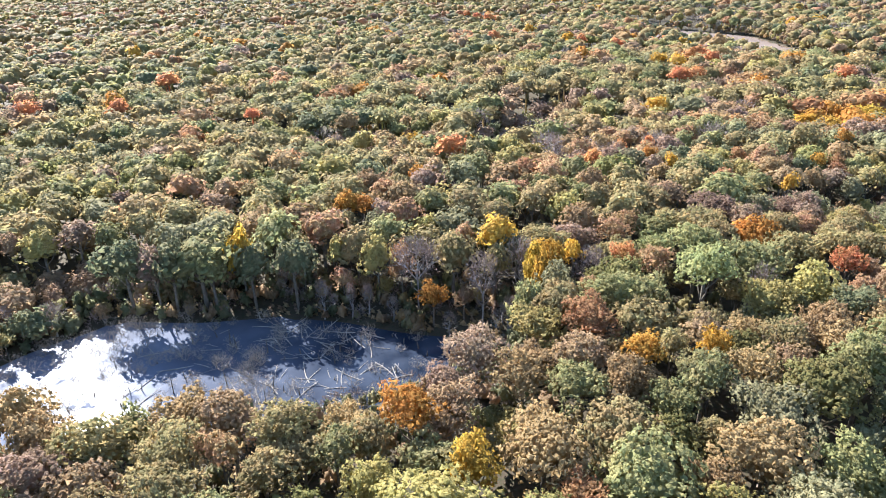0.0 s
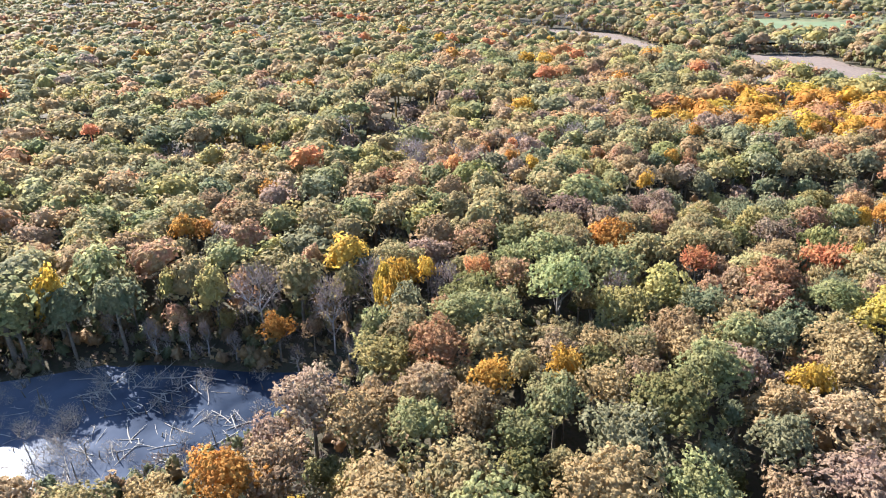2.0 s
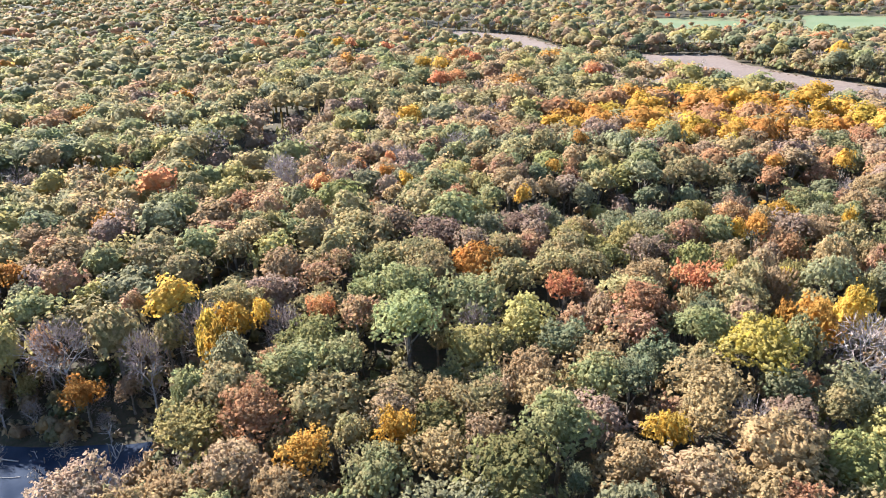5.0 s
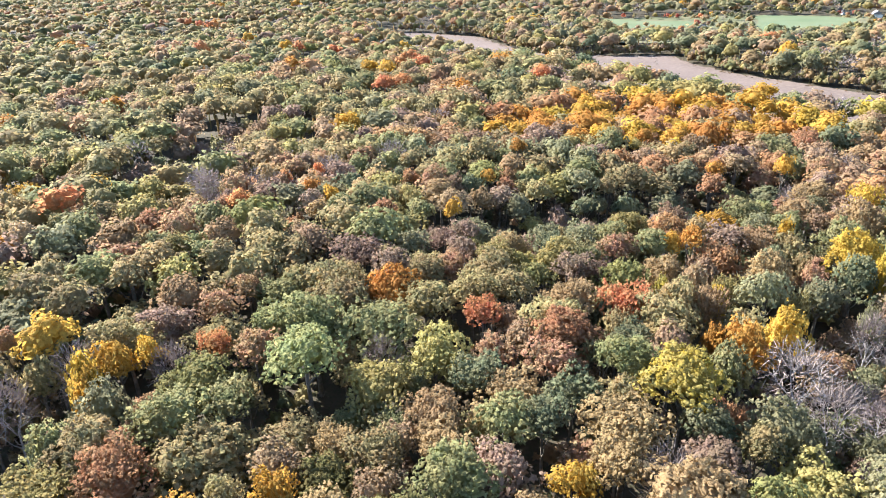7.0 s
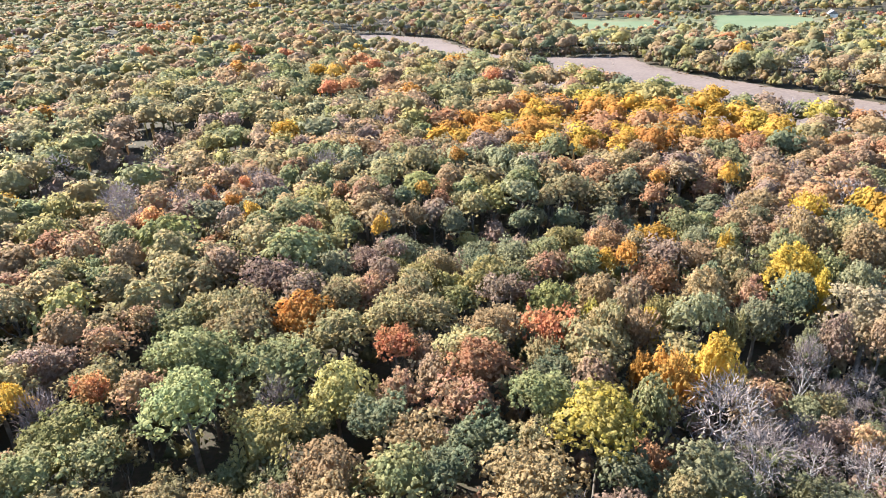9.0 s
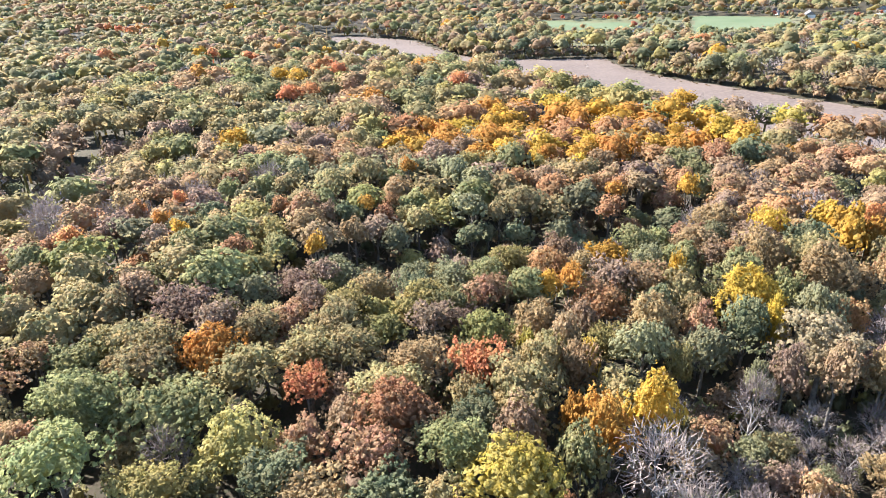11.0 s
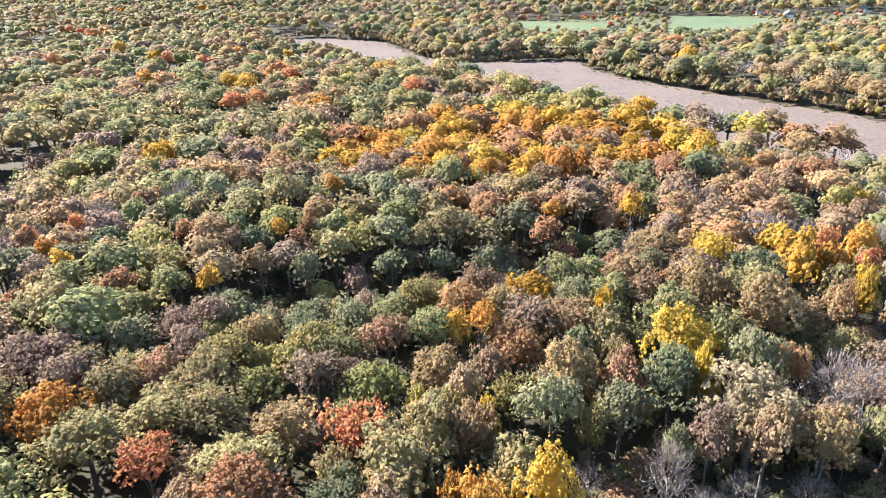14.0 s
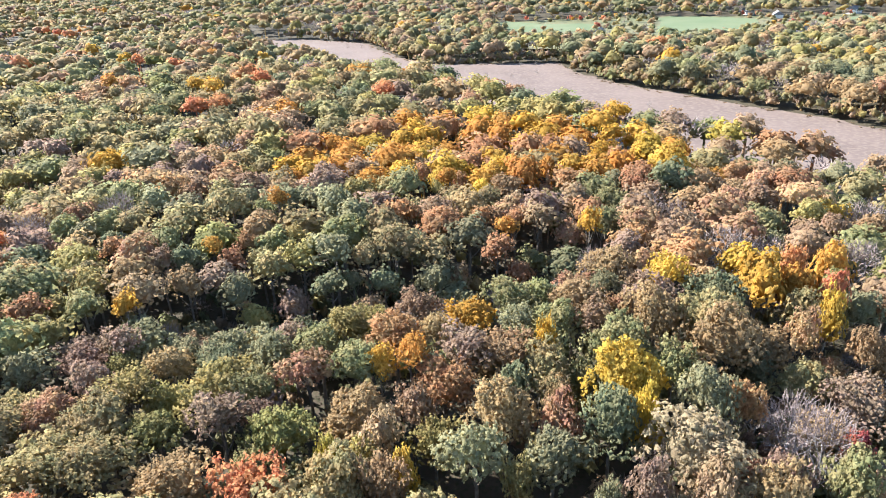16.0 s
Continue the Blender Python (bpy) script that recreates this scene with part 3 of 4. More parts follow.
# ---- trees: where each kind stands (x, y, crown radius) ----
PLACED = [
    ("orange", [(-22, 162, 3.5), (-18, 161, 3.1), (33, 89, 3.2), (118, 101, 2.1), (119, 95, 3.6), (138, 132, 2.9), (210, 122, 3.5), (222, 124, 3.5), (176, 169, 2.8), (208, 201, 2.5), (96, 425, 6.3), (116, 189, 2.0), (-4, 76, 4.4), (-145, 309, 5.2), (-140, 520, 8.3), (-98, 480, 6.8), (179, 205, 2.6), (134, 207, 2.3), (68, 200, 2.0)]),
    ("sage", [(-15, 154, 2.7), (24, 118, 3.5), (47, 74, 5.6), (66, 68, 3.9), (100, 164, 5.2), (121, 164, 4.9), (83, 157, 3.7), (113, 150, 4.2), (119, 145, 3.6), (147, 106, 4.2), (138, 110, 4.2), (172, 105, 4.6), (149, 97, 2.2), (9, 185, 5.9), (58, 165, 3.2), (127, 216, 4.8), (146, 211, 4.8), (139, 177, 4.6), (149, 194, 5.2), (159, 159, 3.8), (-76, 103, 3.6), (-54, 147, 6.4), (-62, 146, 5.0), (156, 163, 4.0), (118, 174, 3.8), (137, 214, 4.8), (146, 203, 5.5), (106, 225, 5.0), (46, 351, 5.4), (158, 134, 2.8)]),
    ("rust", [(-27, 149, 5.6), (7, 141, 2.4), (30, 116, 2.0), (82, 110, 3.8), (89, 103, 4.0), (87, 143, 4.5), (123, 137, 4.3), (152, 112, 3.1), (200, 112, 2.6), (46, 125, 3.9), (47, 148, 3.4), (62, 212, 2.5), (23, 173, 4.1), (68, 227, 3.3), (221, 145, 4.6), (-70, 181, 5.2), (-90, 400, 7.1), (-13, 173, 3.8), (-186, 478, 5.3), (-30, 72, 3.4), (-142, 365, 8.4), (-83, 386, 7.8), (50, 214, 4.4), (41, 141, 3.6), (-7, 155, 4.1), (-10, 429, 7.3), (3, 564, 7.2), (89, 226, 4.1), (203, 157, 4.5)]),
    ("yellow_green", [(-23, 141, 2.4), (-13, 135, 3.5), (73, 113, 5.1), (62, 108, 4.8), (138, 156, 2.2), (139, 151, 2.0), (125, 117, 2.3), (114, 142, 3.0), (141, 105, 2.0), (27, 220, 3.9), (120, 170, 3.3), (259, 260, 4.6), (175, 204, 2.0), (241, 144, 4.0), (69, 277, 4.1), (98, 144, 3.5), (134, 191, 2.0), (-94, 183, 3.7), (-115, 175, 5.6), (-125, 386, 7.0), (-104, 354, 5.8), (-98, 372, 6.0), (-9, 64, 3.8), (-101, 380, 9.3), (15, 296, 4.1), (133, 157, 2.6), (91, 262, 4.9), (72, 300, 4.1)]),
    ("olive", [(-18, 141, 4.6), (4, 134, 4.6), (23, 108, 4.7), (39, 93, 2.5), (58, 93, 3.6), (94, 137, 4.9), (87, 131, 4.8), (93, 128, 5.0), (120, 113, 4.6), (156, 123, 4.2), (186, 120, 4.9), (191, 105, 3.7), (64, 143, 5.0), (123, 211, 5.4), (-37, 71, 5.1), (-23, 67, 4.0), (-19, 71, 4.1), (-78, 115, 4.5), (-64, 159, 5.4), (-22, 75, 4.5), (-10, 73, 3.5), (77, 151, 4.2), (64, 135, 5.8), (77, 130, 5.8), (53, 164, 5.1), (43, 162, 4.4), (9, 158, 5.7), (130, 285, 5.4), (58, 160, 5.1), (96, 116, 4.9), (81, 141, 4.4)]),
    ("green", [(-11, 147, 4.4), (33, 110, 5.0), (41, 112, 3.7), (21, 83, 4.8), (34, 79, 3.8), (114, 93, 3.5), (76, 92, 4.1), (41, 84, 4.6), (81, 186, 5.8), (91, 175, 4.1), (115, 136, 3.3), (130, 134, 4.0), (174, 114, 3.7), (176, 86, 3.3), (40, 167, 3.9), (-46, 81, 2.6), (-14, 70, 3.2), (-53, 136, 7.5), (-48, 118, 4.8), (-38, 146, 6.1), (72, 182, 4.3), (13, 192, 5.3)]),
    ("bare", [(-4, 131, 4.8), (19, 131, 4.4), (10, 125, 3.2), (33, 126, 3.2), (65, 116, 2.9), (91, 77, 3.8), (186, 100, 2.6), (178, 96, 3.5), (179, 92, 3.7), (185, 149, 3.2), (176, 147, 2.8), (121, 86, 5.2), (120, 79, 3.6), (-77, 120, 4.6), (41, 220, 4.8), (144, 93, 2.5), (126, 90, 3.0), (187, 152, 2.9)]),
    ("yellow", [(14, 138, 4.4), (79, 79, 2.8), (129, 113, 2.0), (164, 113, 5.5), (162, 106, 2.3), (190, 134, 3.8), (206, 112, 2.6), (129, 97, 3.6), (21, 125, 2.5), (243, 200, 4.9), (236, 184, 5.5), (4, 65, 3.4), (4, 69, 2.0), (238, 189, 4.0)]),
    ("gold", [(22, 121, 2.8), (30, 129, 2.1), (45, 90, 2.6), (98, 171, 2.2), (159, 127, 2.0), (207, 133, 3.6), (204, 125, 5.2), (248, 231, 6.5), (246, 222, 4.2), (171, 214, 3.2), (192, 160, 2.7), (140, 379, 5.3), (134, 394, 4.3), (-201, 473, 6.6), (-7, 232, 4.6), (-44, 138, 3.3), (85, 577, 9.5), (-4, 242, 4.1), (12, 233, 3.9), (133, 132, 2.2), (174, 152, 3.1), (263, 241, 4.5), (72, 190, 2.0)]),
    ("red", [(40, 127, 2.5), (85, 121, 3.5), (111, 115, 4.4), (215, 127, 2.8), (213, 117, 2.2), (6, 211, 5.0), (49, 195, 2.6), (206, 329, 5.1), (160, 406, 8.0), (165, 393, 4.7), (128, 341, 5.5), (63, 214, 2.0), (53, 755, 9.5), (65, 729, 7.7), (-177, 295, 4.5), (-137, 356, 7.4), (-75, 279, 3.0), (-139, 297, 5.1), (111, 497, 4.3), (131, 473, 4.6), (138, 345, 5.1), (44, 770, 9.5), (73, 216, 2.0)]),
    ("brown", [(24, 91, 5.2), (109, 100, 4.1), (62, 96, 2.5), (46, 96, 3.5), (57, 88, 3.4), (77, 70, 4.4), (109, 163, 4.3), (100, 176, 4.1), (146, 148, 3.8), (128, 119, 2.9), (135, 124, 3.1), (160, 92, 3.2), (170, 129, 3.7), (105, 188, 3.1), (208, 162, 5.4), (1, 76, 3.3), (-59, 180, 3.4), (1, 192, 4.3), (-46, 67, 4.3), (-31, 79, 4.7), (-75, 148, 4.5), (2, 80, 3.7), (61, 173, 3.0), (228, 216, 5.5), (163, 230, 4.1), (39, 319, 6.1), (62, 165, 4.1), (186, 171, 4.1), (263, 190, 5.1)]),
    ("tan", [(16, 91, 3.3), (13, 86, 4.7), (80, 100, 4.1), (68, 99, 4.6), (67, 92, 3.9), (54, 98, 3.2), (49, 85, 3.7), (71, 76, 4.8), (90, 85, 5.4), (85, 80, 3.2), (90, 71, 6.6), (82, 66, 4.6), (109, 178, 3.6), (102, 121, 4.7), (125, 111, 3.1), (145, 138, 2.8), (152, 128, 4.1), (145, 116, 4.6), (179, 124, 5.3), (183, 114, 5.4), (186, 96, 4.1), (166, 88, 3.1), (205, 104, 3.2), (80, 193, 4.1), (225, 163, 4.9), (-63, 86, 4.5), (-57, 76, 4.6), (-38, 80, 3.9), (-46, 202, 5.5), (-76, 164, 6.5), (-14, 78, 2.9), (191, 195, 4.9)]),
    ("tan", [(171, 136, 4.2), (183, 142, 4.9), (35, 147, 4.6), (100, 184, 4.6), (62, 249, 6.5), (104, 149, 3.7), (176, 187, 4.7), (235, 171, 5.3), (276, 183, 6.3)]),
    ("dusty_pink", [(6, 91, 4.6), (1, 85, 3.6), (72, 84, 4.0), (93, 150, 3.7), (97, 160, 3.4), (109, 131, 3.8), (147, 131, 4.3), (194, 98, 4.6), (154, 96, 2.8), (170, 91, 3.2), (71, 154, 5.4), (157, 200, 4.7), (-54, 68, 4.7), (-63, 130, 4.0), (67, 191, 3.6), (152, 230, 4.1), (190, 176, 5.5), (191, 147, 4.2), (123, 149, 3.0), (75, 146, 4.1), (71, 233, 4.3), (79, 306, 4.6), (115, 131, 3.3)]),
    ("pale_green", [(56, 127, 5.9), (53, 115, 5.9), (99, 97, 4.6), (65, 83, 4.7)]),
    ("copper", [(95, 110, 5.7), (85, 63, 3.0), (82, 177, 3.6), (138, 139, 4.5), (177, 103, 2.6), (46, 197, 3.1), (174, 159, 3.0), (197, 152, 4.3), (-41, 242, 4.3), (-47, 208, 4.3), (171, 164, 3.8), (119, 184, 3.0), (221, 180, 4.1), (123, 191, 2.1), (182, 175, 3.4), (251, 175, 4.8), (255, 160, 5.6)]),
    ("deep_green", [(77, 105, 3.9), (107, 117, 2.5), (105, 105, 3.8), (102, 83, 4.1), (89, 97, 4.2), (81, 91, 3.4), (64, 76, 2.0), (157, 107, 3.8), (193, 126, 4.6), (110, 188, 3.4), (172, 148, 3.5), (-70, 128, 5.4), (-60, 124, 4.5), (-33, 130, 5.0), (-40, 123, 4.3), (230, 176, 6.3), (111, 145, 3.6)]),
    ("lemon", [(102, 89, 5.8), (121, 118, 2.0), (273, 199, 5.9)]),
    ("moss", [(56, 78, 6.0), (101, 133, 4.1), (116, 125, 4.6), (51, 183, 6.4)]),
    ("crimson", [(186, 92, 2.0)]),
    ("straw", [(163, 97, 5.9)]),
]


KIND = {"olive": "oak", "tan": "chestnut", "copper": "oak", "brown": "chestnut", "moss": "oak", "red": "maple", "crimson": "maple", "orange": "maple", "rust": "maple", "dusty_pink": "maple",
        "gold": "hickory", "yellow": "hickory", "lemon": "hickory", "straw": "hickory", "yellow_green": "hickory", "green": "elm", "deep_green": "elm", "pale_green": "elm", "sage": "poplar", "bare": "bare"}
LABEL = {"olive": "olive-green oak tree with a rounded lobed crown", "tan": "chestnut tree turning yellowish tan, rounded crown", "copper": "oak tree with copper-orange autumn leaves", "brown": "chestnut tree with dull brown autumn leaves",
         "moss": "dense mossy-green oak tree with a wide dome", "red": "maple tree in bright red autumn leaf", "crimson": "small maple tree in dark crimson leaf", "orange": "maple tree in glowing orange autumn leaf",
         "rust": "maple tree in rusty red-brown leaf", "dusty_pink": "thinning maple tree in dusty pinkish-brown leaf", "gold": "hickory tree in golden yellow autumn leaf", "yellow": "hickory tree in bright yellow autumn leaf",
         "lemon": "hickory tree in lemon and green leaf", "straw": "broad hickory tree with pale straw leaves", "yellow_green": "hickory tree with yellowish green leaves", "green": "elm tree still in green leaf",
         "deep_green": "shaded elm tree in dark green leaf", "pale_green": "tall elm tree in pale fresh green leaf", "sage": "poplar tree with silvery grey-green leaves", "bare": "leafless grey tree with fine twigs"}

rnd = random.Random(7)
trees = []
cells = {}


def room(x, y, r, slack):
    i, j = int(x // 12), int(y // 12)
    for a in (i - 1, i, i + 1):
        for b in (j - 1, j, j + 1):
            for x2, y2, r2 in cells.get((a, b), ()):
                if (x - x2) ** 2 + (y - y2) ** 2 < (slack * (r + r2)) ** 2:
                    return False
    return True


def plant(kind, x, y, r, h=None, wide=1.18):
    cells.setdefault((int(x // 12), int(y // 12)), []).append((x, y, r))
    h = h or 13.8 + 0.8 * r + rnd.uniform(-0.8, 1.2) - 8.0 * gully(x, y)
    if -130 < x < -73 and 104 < y < 150 and edge_gap(POND, x, y) < 24:  # low growth west of the pond, lets sun through; dark kinds stand for shade
        h, kind = min(h, 6.0 + 0.5 * r), rnd.choice(("deep_green", "bare", "brown", "deep_green", "olive"))
    trees.append((kind, x, y, r * wide, h))


def ashore(x, y, r):
    """The nearest spot where a tree can stand on the pond's bank."""
    for _ in range(40):
        d = edge_gap(POND, x, y)
        if not -120 < x < 50 or not 60 < y < 160 or d > 0.6 + 0.25 * r:
            break
        gx, gy = edge_gap(POND, x + 0.5, y) - d, edge_gap(POND, x, y + 0.5) - d
        away = math.hypot(gx, gy) or 1
        x, y = x + gx / away, y + gy / away
    return x, y


for kind, x, y, r, h in [("orange", -0.7, 125.5, 3.0, 10.5), ("yellow_green", -11.3, 134.5, 2.0, 7.5), ("rust", -21, 135.5, 3.0, 9.5), ("tan", -16, 136, 2.2, 7.0), ("brown", 6, 127, 2.4, 8.0)]:
    plant(kind, x, y, r, h)
for kind, rows in PLACED:
    for x, y, r in rows:
        x, y = ashore(x, y, r)
        rise = 2.0 if kind in ("yellow", "gold", "orange", "red", "crimson", "lemon", "pale_green") else 0.0
        plant(kind, x, y, r if math.hypot(x - 55, y - 27) < 190 else min(r, 6.0), 13.8 + rise + 0.8 * min(r, 6.0) + rnd.uniform(-0.8, 1.2) - 8.0 * gully(x, y))


def tone_at(x, y):
    """The mixture of leaf colours in each part of the forest."""
    n1, n2 = noise.noise((x / 70, y / 70, 0.3)), noise.noise((x / 28, y / 28, 5.7))
    u = rnd.random()
    if inside(GOLD, x, y):
        return rnd.choices(("gold", "orange", "copper", "yellow", "tan", "olive"), (5, 5, 3, 1, 1, 1))[0]
    if gully(x, y) > 0.15:
        return rnd.choices(("bare", "brown", "sage", "dusty_pink", "deep_green", "olive"), (4, 3, 2, 2, 2, 1))[0]
    if inside(THIN, x, y):
        return rnd.choices(("bare", "dusty_pink", "brown", "rust", "tan"), (4, 3, 2, 1, 2))[0]
    if inside(WARM, x, y):
        return rnd.choices(("copper", "rust", "brown", "tan", "gold", "dusty_pink", "olive", "green", "sage", "bare"), (4, 3, 3, 0.8, 0.8, 1.2, 2.5, 2, 2, 1.5))[0]
    if inside(SCRUB, x, y):
        return rnd.choices(("bare", "dusty_pink", "tan", "sage", "brown", "olive", "rust", "green"), (5, 3, 1.5, 2.5, 2, 2, 1, 2))[0]
    if n2 > 0.38 and u < 0.7:
        return rnd.choices(("rust", "copper", "orange", "dusty_pink", "brown"), (4, 2, 0.6, 3, 2))[0]
    warm = 1.0 + 1.2 * max(-0.4 if y > 220 else -0.1, min(1, (x - 60) / 160 - (y - 100) / 700))
    w = {"olive": 9, "green": 4.0 - 3.5 * n1, "tan": 2.6 * warm, "brown": 0.8 * warm, "sage": 1.2, "deep_green": 1.0, "yellow_green": 1.6, "rust": 0.4 * warm, "dusty_pink": 0.4 * warm, "copper": 0.4 * warm,
         "gold": 0.15 * warm, "orange": 0.1 * warm, "moss": 0.9, "bare": 0.3 * warm, "red": 0.06 if y > 260 else 0.0, "pale_green": 0.5}
    return rnd.choices(list(w), [max(0.02, v) for v in w.values()])[0]


def far_side(x, y):
    """Beyond the marsh."""
    return x > (355 if y < 440 else 290 if y < 640 else 245)


def far_tone(x, y):
    if far_side(x, y):
        return rnd.choices(("yellow_green", "tan", "olive", "sage", "green", "gold", "brown", "rust", "bare", "deep_green", "red"), (1.8, 2.2, 5, 4, 3.5, 0.5, 2.5, 0.8, 1.5, 2, 0.2))[0]
    return tone_at(x, y)


def wooded(x, y, r):
    if -110 < x < 40 and 60 < y < 150 and edge_gap(POND, x, y) < 2.0 + 0.9 * r:
        return False
    if inside(NEAR_SHORE, x, y) or inside(FAR_BANK, x, y):
        return False
    if 180 < x < 420 and 100 < y < 760 and edge_gap(MARSH, x, y) < 0.5 * r:
        return False
    if y > 880 and inside(SITE, x, y):
        return False
    if x > 360 and y > 400 and (inside(CLEARING, x, y) or any(edge_gap(p, x, y) < 4 for p in FAIRWAYS)):
        return False
    return True


def in_sight(x, y, m):
    """The part of the country that the flight overlooks, with a margin of m metres."""
    return y > 45 - 0.35 * max(0, x - 60) - m and x > -0.92 * min(y, 900) - 0.45 * max(0, y - 900) - m and x < 150 + 1.65 * (y - 30) + m


def scatter(near, far, tries, small, large, slack, seed):
    r0 = random.Random(seed)
    for _ in range(tries):
        d = math.sqrt(r0.uniform(near * near, far * far))
        a = r0.uniform(radians(-72), radians(72))
        x, y = 40 + d * math.sin(a), 20 + d * math.cos(a)
        r = r0.uniform(small, large) * (0.75 if gully(x, y) > 0.1 else 1.0)
        if gully(x, y) > 0.25 and r0.random() < 0.25:
            continue
        if inside(SCRUB, x, y):
            r *= 0.55
        if inside(SUBURB, x, y) and r0.random() < 0.5:
            continue
        if in_sight(x, y, 25) and room(x, y, r, slack) and wooded(x, y, r):
            h = 12.6 + 0.8 * r + r0.uniform(-1.3, 1.3) - 9.0 * gully(x, y) - (2.0 if far_side(x, y) else 0) + 2.8 * noise.noise((x / 38, y / 38, 9)) - 18.0 * max(0.0, noise.noise((x / 17, y / 17, 4)) - 0.27)
            if inside(SCRUB, x, y):
                h = 3.0 + 1.9 * r + r0.uniform(-1, 1)
            plant(far_tone(x, y), x, y, r, h, 1.2 if d < 280 else 1.26)


scatter(20, 280, 26000, 4.2, 6.8, 0.76, 1)
scatter(20, 280, 14000, 2.6, 3.6, 0.78, 2)
scatter(275, 680, 60000, 5.2, 7.8, 0.80, 3)
scatter(660, 1500, 40000, 6.2, 8.8, 0.85, 4)
scatter(1480, 2600, 9000, 13.0, 18.0, 0.88, 5)
r1 = random.Random(5)
for _ in range(1000):
    x, y = r1.uniform(380, 860), r1.uniform(400, 690)
    if inside(CLEARING, x, y) and room(x, y, 3, 0.9) and all(edge_gap(p, x, y) > 1.5 for p in FAIRWAYS):
        plant(far_tone(x, y), x, y, r1.uniform(2.4, 4.4), r1.uniform(4.5, 9.0), 1.1)


for x, y in [(499, 689), (534, 657), (541, 651), (388, 592), (450, 503), (468, 489), (463, 482), (514, 585), (705, 590), (715, 579), (665, 495), (671, 490), (745, 522), (777, 520)]:
    plant("crimson", x, y, 3.4, 7.0)
for x0, y0, x1, y1 in [(556, 655, 582, 590), (595, 695, 700, 594), (490, 452, 515, 466)]:
    steps = int(math.hypot(x1 - x0, y1 - y0) / 6)
    for i in range(steps + 1):
        plant("deep_green", x0 + (x1 - x0) * i / steps + r1.uniform(-2, 2), y0 + (y1 - y0) * i / steps + r1.uniform(-2, 2), r1.uniform(2.6, 3.6), r1.uniform(7, 11))


def crown_depth(x, y, r, h):
    """Half the height of a crown: flat domes in the closed forest, leaves to the ground at its edges."""
    deep = 0.58 * r + 1.5
    shore = -120 < x < 50 and 60 < y < 160 and edge_gap(POND, x, y) < 14
    return max(deep, h * 0.42) if far_side(x, y) else max(deep, h * 0.36) if shore or (x > 105 and y < 128) else deep


# leafless saplings along the pond's far and western banks
r4 = random.Random(44)
for _ in range(600):
    x, y = r4.uniform(-105, 30), r4.uniform(100, 146)
    if 0.5 < edge_gap(POND, x, y) < 7 and (y > 119 or x < -80) and room(x, y, 1.0, 0.9) and sum(t[3] < 1.9 for t in trees) < 70:
        plant("bare", x, y, r4.uniform(1.0, 1.7), r4.uniform(5.5, 10.5), 1.0)


def path_gap(x, y):
    return segment_gap(x, y, (0, 0), (110, 55))


near = sorted(trees, key=lambda t: path_gap(t[1], t[2]))[:1000]
cut = path_gap(near[-1][1], near[-1][2])

# trunks and crowns, built once
LARGE_CROWNS = [mesh_of("crown", *crown_arrays(40 + i, 6 + i % 3, 500, 3, 0.031, 0.054, 1, 0.0, 0.34, 160), [LEAF["olive"]], smooth=True) for i in range(6)]
NEAR_CROWNS = [mesh_of("crown", *crown_arrays(50 + i, 5 + i % 3, 315, 3, 0.038, 0.067, 1, 0.0, 0.34, 110), [LEAF["olive"]], smooth=True) for i in range(6)]
LOOSE_CROWNS = [mesh_of("crown", *crown_arrays(55 + i, 5 + i % 3, 310, 3, 0.039, 0.065, 0, 0.32, 0.4, 130), [LEAF["olive"]], smooth=True) for i in range(5)]
MIDDLE_CROWNS = [mesh_of("crown", *crown_arrays(60 + i, 5 + i % 3, 180, 1, 0.05, 0.086, 1, 0.0, 0.26, 60, 5, 0.6), [LEAF["olive"]], smooth=True) for i in range(8)]
LOOSE = ("dusty_pink", "straw", "yellow", "gold", "orange", "rust", "sage", "brown")
TWIGS = [mesh_of("outer_crown", *twig_arrays(70 + i, 650), [LEAF["twigs"]]) for i in range(3)]
BARE_CROWNS = [mesh_of("crown", *bare_arrays(90 + i), [PALE_BARK]) for i in range(4)]


def trunk_mesh(seed):
    rng = random.Random(seed)
    lean = Vector((rng.uniform(-0.4, 0.4), rng.uniform(-0.4, 0.4), 0))
    pieces = [tube([(0, 0, -0.6), (0, 0, 1.0), lean * 0.5 + Vector((0, 0, 5)), lean + Vector((0, 0, 9.5))], [0.42, 0.30, 0.24, 0.13], 6)]
    for i in range(4):
        a = i * 1.57 + rng.uniform(-0.5, 0.5)
        z = rng.uniform(4.5, 7.5)
        out = Vector((math.cos(a), math.sin(a), 0))
        pieces.append(tube([lean * z / 9.5 + Vector((0, 0, z)), out * 1.2 + Vector((0, 0, z + 1.3)), out * 2.3 + Vector((0, 0, z + 3.2))], [0.15, 0.10, 0.05], 3))
    return mesh_of("trunk", *joined(pieces), [BARK], smooth=True)


TRUNKS = [trunk_mesh(i) for i in range(4)]


